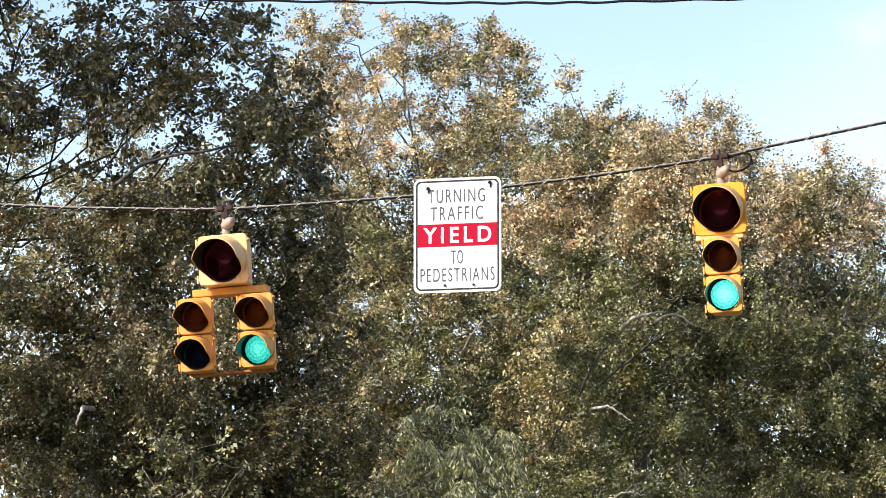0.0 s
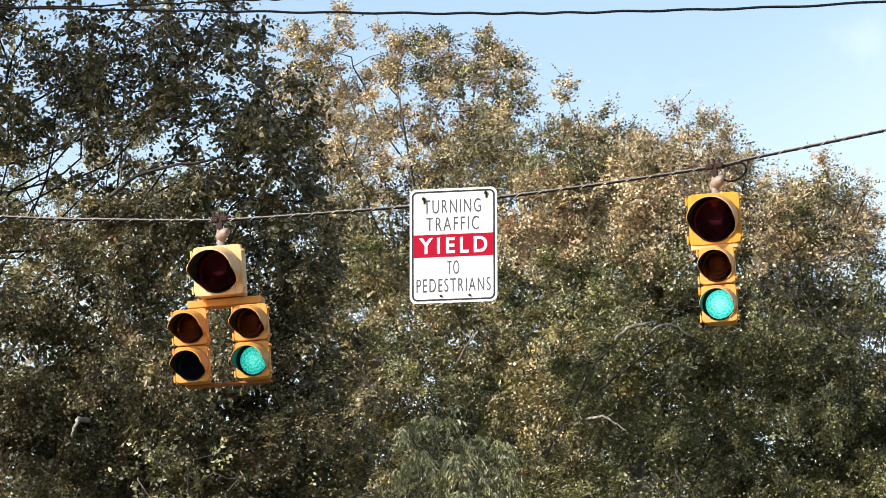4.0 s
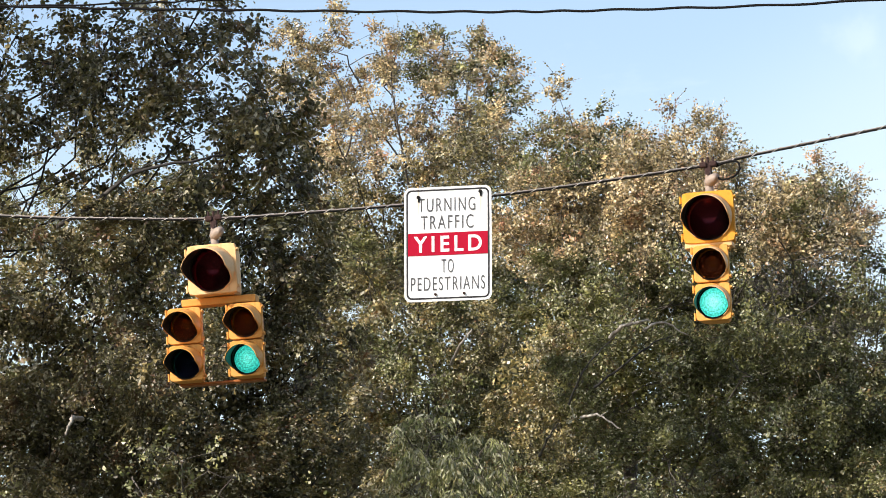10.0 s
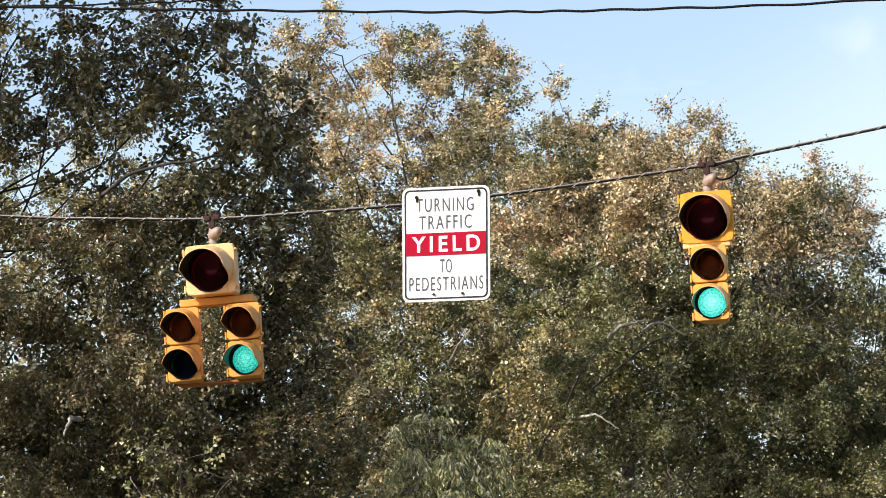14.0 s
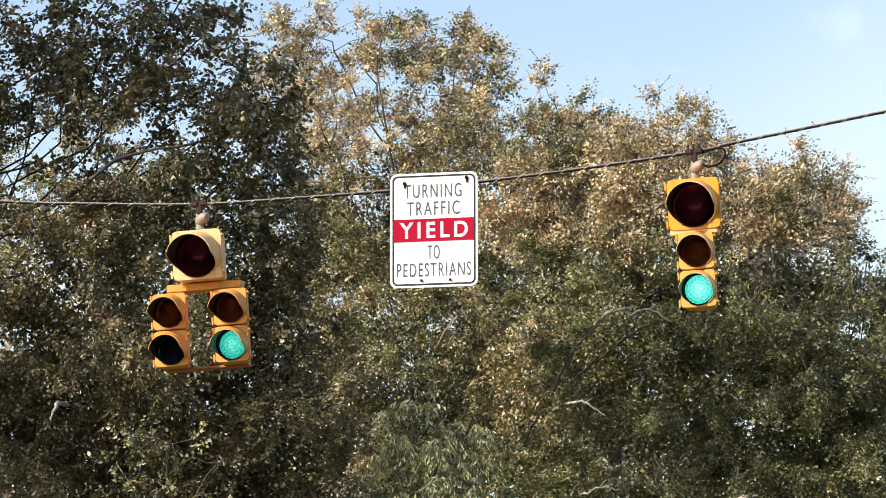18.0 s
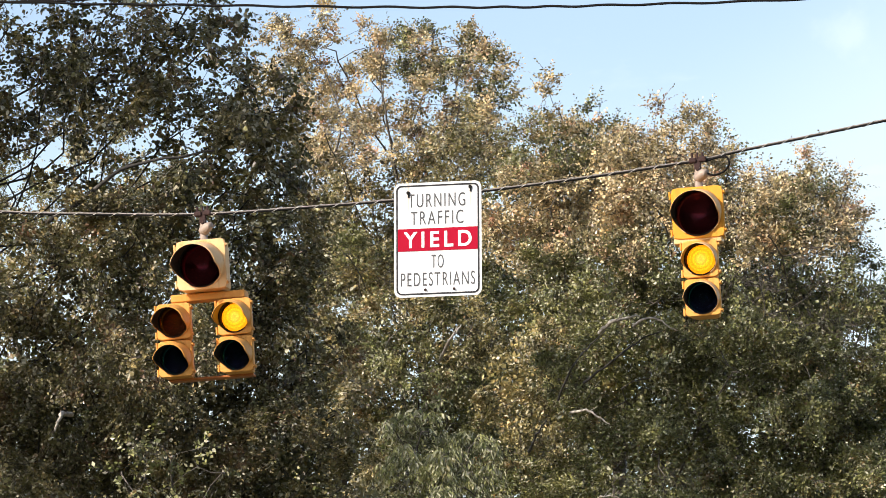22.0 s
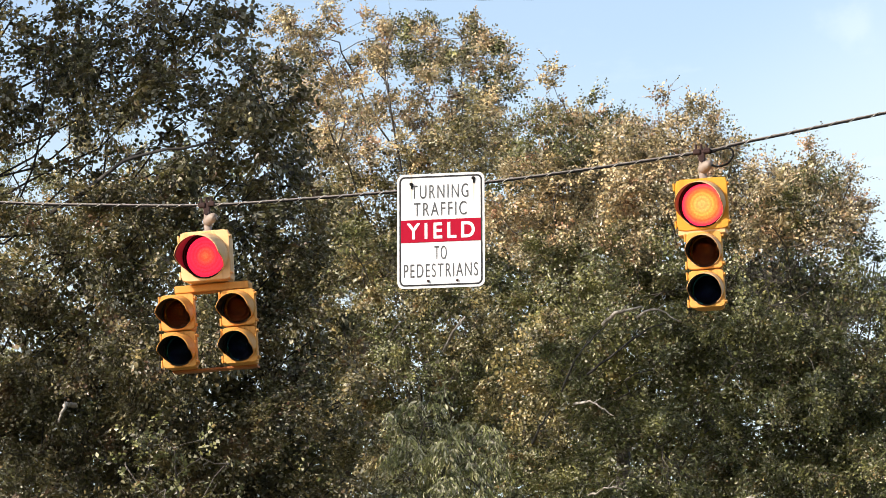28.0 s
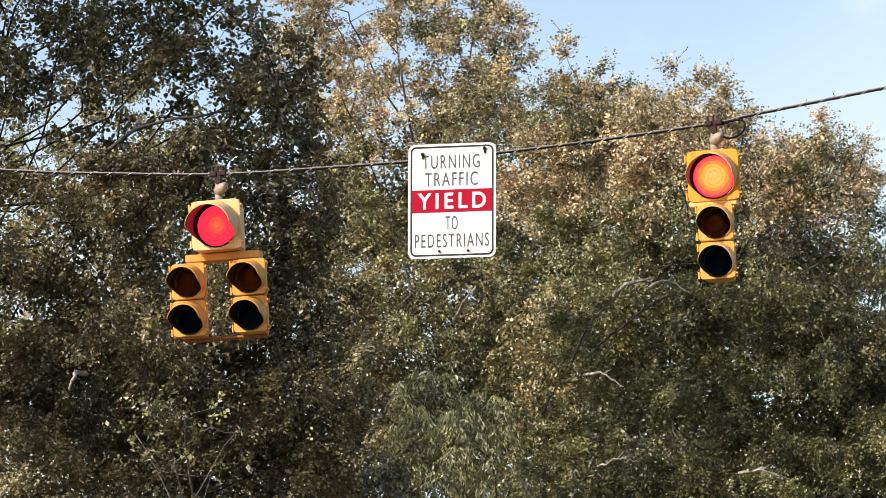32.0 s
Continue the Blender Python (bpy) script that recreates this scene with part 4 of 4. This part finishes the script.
def hanger(parent, top_z, wire_z):
    """Pipe stem, weatherhead and rusty wire clamp, from the housing's top to the wire."""
    stem_top = wire_z - 0.045
    tubes_object("stem", [(np.array([(0, 0.1, top_z - 0.01), (0, 0.1, top_z + 0.012), (0, 0.1, top_z + 0.0125), (0, 0.1, (top_z + stem_top) / 2), (0, 0.1, stem_top)]),
                           [0.045, 0.045, 0.026, 0.026, 0.022], 14)], GALV, parent, "weathered grey pipe stem")
    h = stem_top - top_z
    tubes_object("weatherhead", [(smooth_line([(-0.012, 0.1, top_z + h * 0.40), (0.012, 0.085, top_z + h * 0.58), (0.045, 0.07, top_z + h * 0.66), (0.066, 0.065, top_z + h * 0.60)], 9),
                                  [0.02, 0.034, 0.036, 0.036, 0.036, 0.035, 0.034, 0.032, 0.004], 12)], GALV, parent, "pale cast elbow for the cable")
    bm = bmesh.new()
    box_bm(bm, 0, 0.1, wire_z - 0.03, 0.045, 0.03, 0.09, 0.006)
    box_bm(bm, -0.03, 0.1, wire_z + 0.004, 0.05, 0.05, 0.035, 0.008)
    box_bm(bm, 0.035, 0.1, wire_z + 0.008, 0.05, 0.05, 0.035, 0.008)
    for x in (-0.035, 0.0, 0.035):
        bmesh.ops.create_cone(bm, cap_ends=True, segments=8, radius1=0.008, radius2=0.008, depth=0.05, matrix=Matrix.Translation((x, 0.1, wire_z + 0.03)))
    bmesh.ops.create_cone(bm, cap_ends=True, segments=10, radius1=0.014, radius2=0.014, depth=0.06, matrix=Matrix.Translation((0, 0.09, wire_z - 0.055)) @ pose(0, 0, 0, 90))
    part("clamp", bm, RUST, parent, "rusty iron wire clamp with bolts")


def doghouse_signal(m):
    """Five sections: one large red above two columns of two. Origin on the wire."""
    s = empty("traffic_signal", m, "faded yellow five-lamp traffic signal hung on a span wire", "traffic signal", "traffic signals")
    section(s, "red", True, 0.0, -0.360, PALE)
    bm = bmesh.new()
    box_bm(bm, 0.012, 0.13, -0.562, 0.51, 0.13, 0.050, 0.006)
    part("crossbar", bm, FADED, s, "flat bar that carries both columns")
    for x in (-0.208, 0.208):
        section(s, "amber", False, x, -0.728, FADED)
        section(s, "green", False, x, -0.980, FADED)
    bm = bmesh.new()
    box_bm(bm, 0.0, 0.15, -1.110, 0.58, 0.10, 0.016, 0.004)
    part("lower_bar", bm, TIE, s, "thin tie bar below the columns, painted dark and reddish for its shade")
    hanger(s, -0.188, 0.0)
    return s


def straight_signal(m):
    """Three sections in one column: a large red over small amber and green."""
    s = empty("traffic_signal", m, "bright yellow three-lamp traffic signal hung on a span wire", "traffic signal", "traffic signals")
    section(s, "red", True, 0.0, -0.360, YELLOW, "bright red", 0.8)
    bm = bmesh.new()
    box_bm(bm, -0.012, 0.05, -0.540, 0.31, 0.13, 0.035, 0.006)
    part("adapter", bm, PALE, s, "faded adapter plate under the red section")
    section(s, "amber", False, 0.0, -0.665, SCUFFED, "", 0.75)
    section(s, "green", False, 0.0, -0.917, SCUFFED, "bright green", 0.75)
    hanger(s, -0.188, 0.0)
    pts = smooth_line([(0.055, 0.07, -0.085), (0.10, 0.05, -0.110), (0.17, 0.04, -0.098), (0.212, 0.05, -0.05), (0.198, 0.07, 0.004), (0.13, 0.09, 0.010), (0.05, 0.1, -0.008)], 30)
    tubes_object("feed_cable", [(pts, np.full(30, 0.0072), 8)], CABLE, s, "black loop of signal cable")
    return s


doghouse_signal(pose(-1.332, 26.6, 6.291, 0, -0.4, -10))
RIGHT = straight_signal(pose(1.950, 25.7, 6.323, 0, 0.3, -12))


# ---------------------------------------------------------------- sign
def sign_paint():
    m = Mat("white_sign_face")
    v = m.coords()
    sx = m.node("ShaderNodeSeparateXYZ", Vector=v)
    n = m.noise(m.coords(9, 9, 1.2), 3.0, 5)
    fac = m.math("MULTIPLY", m.ramp(n, [(0.55, (0, 0, 0)), (0.75, (1, 1, 1))]), 0.10)
    # rust runs under the two upper bolts
    for x0 in (-0.198, 0.224):
        d = m.math("ABSOLUTE", m.math("SUBTRACT", sx.outputs["X"], x0))
        band = m.math("MAXIMUM", m.math("SUBTRACT", 1.0, m.math("MULTIPLY", d, 75.0)), 0.0)
        low = m.math("MINIMUM", m.math("MAXIMUM", m.math("MULTIPLY", m.math("SUBTRACT", sx.outputs["Z"], 0.09), 6.0), 0.0), 1.0)
        fac = m.math("ADD", fac, m.math("MULTIPLY", m.math("MULTIPLY", band, low), 0.6))
    c = m.mix(fac, (0.60, 0.61, 0.625), (0.44, 0.30, 0.19))
    return m.done(m.bsdf(c, 0.55, 0.0, m.bump(m.noise(v, 7, 3), 0.05, 0.01), 0.15))


SIGN_WHITE = sign_paint()
SIGN_RED = simple("red_sign_film", (0.29, 0.006, 0.021), (0.33, 0.010, 0.030), 6, 0.8, 0.0, 0.02, 0.04)
SIGN_BLACK = simple("worn_black_sign_ink", (0.016, 0.016, 0.018), (0.055, 0.055, 0.058), 25, 0.8, 0.0, 0.02, 0.05)
SIGN_INK = simple("faded_black_sign_ink", (0.045, 0.046, 0.050), (0.12, 0.12, 0.125), 25, 0.8, 0.0, 0.02, 0.05)
SIGN_LETTER = simple("white_sign_letter", (0.78, 0.78, 0.78), (0.82, 0.82, 0.82), 8, 0.4, 0.0, 0.02)


def plate_loop(w, h, r, y, n=8):
    pts = []
    for cx, cz, a in ((w / 2 - r, h / 2 - r, 0), (-w / 2 + r, h / 2 - r, 90), (-w / 2 + r, -h / 2 + r, 180), (w / 2 - r, -h / 2 + r, 270)):
        for i in range(n + 1):
            t = radians(a + 90 * i / n)
            pts.append((cx + r * math.cos(t), y, cz + r * math.sin(t)))
    return pts


def word(parent, text, cx, cz, w, h, y, material, weight, space=1.25):
    cu = bpy.data.curves.new("lettering", "FONT")
    cu.body, cu.align_x, cu.size, cu.extrude, cu.offset = text, "CENTER", 1.0, 0.004, weight
    cu.space_character = space
    tmp = new("lettering", cu)
    dg = bpy.context.evaluated_depsgraph_get()
    me = bpy.data.meshes.new_from_object(tmp.evaluated_get(dg))
    bpy.data.objects.remove(tmp)
    co = np.empty(len(me.vertices) * 3, np.float32)
    me.vertices.foreach_get("co", co)
    co = co.reshape(-1, 3)
    lo, hi = co.min(0), co.max(0)
    x = (co[:, 0] - (lo[0] + hi[0]) / 2) * w / (hi[0] - lo[0]) + cx
    z = (co[:, 1] - (lo[1] + hi[1]) / 2) * h / (hi[1] - lo[1]) + cz
    flat = np.column_stack([x, y - (co[:, 2] - lo[2]) * 0.25, z]).astype(np.float32)
    me.vertices.foreach_set("co", flat.ravel())
    me.materials.clear()
    me.materials.append(material)
    me.update()
    ob = new("lettering", me)
    ob.parent = parent
    return tagged(ob, "the word " + text)


def yield_sign(m):
    W, H = 0.594, 0.763
    s = empty("road_sign", m, "white metal sign with black lettering and a red band", "road sign")
    bm = bmesh.new()
    rows = ring_strip(bm, [plate_loop(W, H, 0.045, 0.003), plate_loop(W, H, 0.045, 0.0)])
    bm.faces.new(rows[1])
    bm.faces.new(rows[0][::-1])
    bmesh.ops.recalc_face_normals(bm, faces=bm.faces)
    part("panel", bm, SIGN_WHITE, s)
    bm = bmesh.new()
    ring_strip(bm, [plate_loop(W - 0.030, H - 0.030, 0.036, 0.0), plate_loop(W - 0.030, H - 0.030, 0.036, -0.002),
                    plate_loop(W - 0.052, H - 0.052, 0.028, -0.002), plate_loop(W - 0.052, H - 0.052, 0.028, 0.0)])
    bmesh.ops.recalc_face_normals(bm, faces=bm.faces)
    part("border", bm, SIGN_BLACK, s, "black border line")
    bm = bmesh.new()
    box_bm(bm, 0, -0.0015, 0.0, W - 0.052, 0.003, 0.150)
    part("band", bm, SIGN_RED, s, "red band across the middle")
    word(s, "TURNING", -0.006, 0.262, 0.388, 0.091, -0.0005, SIGN_INK, -0.004)
    word(s, "TRAFFIC", -0.004, 0.145, 0.358, 0.091, -0.0005, SIGN_INK, -0.004)
    word(s, "YIELD", 0.0, 0.000, 0.462, 0.106, -0.0035, SIGN_LETTER, 0.020, 1.4)
    word(s, "TO", -0.002, -0.147, 0.082, 0.090, -0.0005, SIGN_INK, -0.004)
    word(s, "PEDESTRIANS", 0.0, -0.264, 0.502, 0.090, -0.0005, SIGN_INK, -0.004)
    for x, z, big in ((-0.200, 0.316, 1), (0.222, 0.341, 1), (-0.085, -0.335, 0), (0.110, -0.335, 0)):
        bm = bmesh.new()
        bmesh.ops.create_cone(bm, cap_ends=True, segments=6, radius1=0.013 if big else 0.010, radius2=0.011 if big else 0.008, depth=0.014, matrix=Matrix.Translation((x, -0.006, z)) @ pose(0, 0, 0, 90))
        if big:
            box_bm(bm, x + 0.004, -0.004, z - 0.012, 0.012, 0.006, 0.04, 0.002)
        part("bolt", bm, BLACK if big else RUST, s, "dark clamp bolt" if big else "small rusty bolt")
    bm = bmesh.new()
    box_bm(bm, -0.2, 0.068, 0.28, 0.03, 0.130, 0.10, 0.004)
    part("bracket", bm, GALV, s, "hanging bracket behind the panel")
    bm = bmesh.new()
    box_bm(bm, 0.225, 0.068, 0.30, 0.03, 0.130, 0.10, 0.004)
    part("bracket", bm, GALV, s, "hanging bracket behind the panel")
    return s


SIGN = yield_sign(pose(0.250, 26.12, 5.947, 0, 2.8, -14))
SIGN_SWAY = ((0, -0.010), (1, -0.012), (2, -0.007), (3.5, -0.003), (5.5, 0.0), (16, 0.001), (17.5, 0.004), (19.5, 0.006), (21.5, 0.005), (23, 0.005), (24, 0.002), (28, -0.001), (30, 0.003), (32, 0.0))
SIGNAL_SWAY = ((0, 0.002), (0.5, 0.008), (2, 0.007), (3, 0.002), (5.5, 0.003), (12, 0.001), (17.5, 0.004), (18.5, -0.001), (21, 0.0), (23, 0.006), (24.5, 0.005), (28, 0.004), (32, 0.005))


# ---------------------------------------------------------------- cables
WOOD = bark_material("weathered_pole_wood", (0.16, 0.12, 0.09), (0.24, 0.19, 0.15))


def utility_pole(x, y):
    """The wooden pole that carries the cables at one side of the road."""
    s = empty("utility_pole", pose(x, y, 0), "weathered wooden utility pole carrying the overhead cables", "utility pole", "utility poles")
    tubes_object("shaft", [(np.array([(0, 0, -0.2), (0, 0, 3.0), (0, 0, 7.0), (0, 0, 10.6), (0, 0, 10.62)]), [0.17, 0.155, 0.135, 0.115, 0.001], 16)], WOOD, s)
    for z in (7.45, 7.95, 8.72, 9.15):
        tubes_object("band", [(np.array([(0, 0, z - 0.04), (0, 0, z + 0.04)]), [0.155, 0.155], 16)], GALV, s, "steel band with cable hook")


utility_pole(-9.5, 29.5)
utility_pole(9.5, 23.8)


def span_wire():
    knots = [(-9.45, 29.45, 7.55), (-5.0, 27.95, 6.83), (-2.787, 27.28, 6.489), (-2.072, 26.97, 6.381), (-1.332, 26.70, 6.295), (-0.6, 26.45, 6.262), (0.259, 26.22, 6.252), (1.1, 26.0, 6.274), (1.972, 25.80, 6.327), (2.25, 25.72, 6.362), (3.086, 25.45, 6.450), (5.5, 24.9, 6.75), (9.45, 23.85, 7.45)]
    line = smooth_line(knots, 400)
    s = empty("span_wire", pose(0, 0, 0), "grey span wire lashed to a black signal cable", "cable", "overhead cables")
    tubes_object("strand", [(line + np.array([0, 0, 0.005]), np.full(400, 0.0050), 8)], STRAND, s, "grey twisted steel strand")
    tubes_object("signal_cable", [(line - np.array([0, 0.003, 0.005]), np.full(400, 0.0062), 8)], CABLE, s, "black signal cable")
    fine = smooth_line(knots, 3600)
    ln = np.concatenate([[0], np.cumsum(np.linalg.norm(np.diff(fine, axis=0), axis=1))])
    a = ln / 0.145 * 2 * math.pi + 0.7 * np.sin(ln * 1.9)
    helix = fine + np.column_stack([np.zeros_like(a), np.cos(a) * 0.0112, -np.sin(a) * 0.0112])
    tubes_object("lashing", [(helix, np.full(len(a), 0.0020), 4)], LASH, s, "pale lashing wire wound round the cable")


def upper_cable(knots, r, label):
    line = smooth_line(knots, 300)
    line[:, 2] += 0.004 * np.sin(np.arange(300) * 0.55)
    s = empty("utility_cable", pose(0, 0, 0), label, "cable", "overhead cables")
    tubes_object("sheath", [(line, np.full(300, r), 8)], CABLE, s)


span_wire()
upper_cable([(-9.45, 29.52, 9.15), (-6.0, 28.55, 8.56), (-2.786, 27.586, 8.044), (-1.178, 27.104, 7.822), (0.375, 26.638, 7.624), (1.506, 26.298, 7.504), (3.218, 25.785, 7.371), (6.0, 24.95, 7.28), (9.45, 23.87, 7.42)], 0.0088, "thick black utility cable high over the road")
upper_cable([(-9.45, 29.55, 8.72), (-6.0, 28.55, 8.34), (-2.216, 27.415, 7.983), (-1.175, 27.103, 7.898), (-0.040, 26.762, 7.816), (4.0, 25.6, 7.66), (9.45, 23.9, 7.95)], 0.0065, "thin black utility cable high over the road")


# ---------------------------------------------------------------- what moves
def lamp_rows(big, spans):
    """A lamp's poses in its section: forward and facing the lens while lit, drawn back and turned away while dark."""
    def at(turn):
        u = turn / 180
        return pose(0, (0.03 + 0.115 * u) if big else (0.025 + 0.08 * u), 0, 0, 0, turn)
    lit = bool(spans) and spans[0][0] <= 0
    rows = [(0.0, at(0 if lit else 180))]
    for a, b in spans:
        if a > 0:
            rows += [(a - 0.1, at(180)), (a - 0.0667, at(120)), (a - 0.0333, at(60)), (a, at(0))]
        if b < 32:
            rows += [(b, at(0)), (b + 0.0333, at(60)), (b + 0.0667, at(120)), (b + 0.1, at(180))]
    lit = bool(spans) and spans[-1][1] >= 32
    rows.append((32.0, at(0 if lit else 180)))
    return rows


def motions():
    spans = {"green": [(-1, 20.067)], "amber": [(20.2, 23.8)], "red": [(23.9, 33)]}
    for k, (lamp, colour, big) in enumerate(LAMPS):
        arrow_side = k in (1, 2)            # the turn column stays dark
        walk(lamp, lamp_rows(big, [] if arrow_side else spans[colour]))
    # sign and signal swing a little under the wire
    walk(SIGN, [(t, pose(0.250 + x, 26.12, 5.947, 0, 2.8, -14)) for t, x in SIGN_SWAY])
    walk(RIGHT, [(t, pose(1.950 + x, 25.7, 6.323, 0, 0.3, -12)) for t, x in SIGNAL_SWAY])
    # the limbs sway a little in the wind, more towards the treetops
    for limb, height, k in BOUGHS:
        amp = 0.0035 * max(0.0, height - 6.0)
        rows = []
        for t in range(33):
            sx = math.sin(t * 1.05 + k * 1.7) + 0.6 * math.sin(t * 0.43 + k * 0.9)
            sz = math.sin(t * 1.6 + k * 2.3)
            rows.append((float(t), pose(amp * sx, amp * 0.6 * sz, amp * 0.3 * sz)))
        walk(limb, rows)


motions()
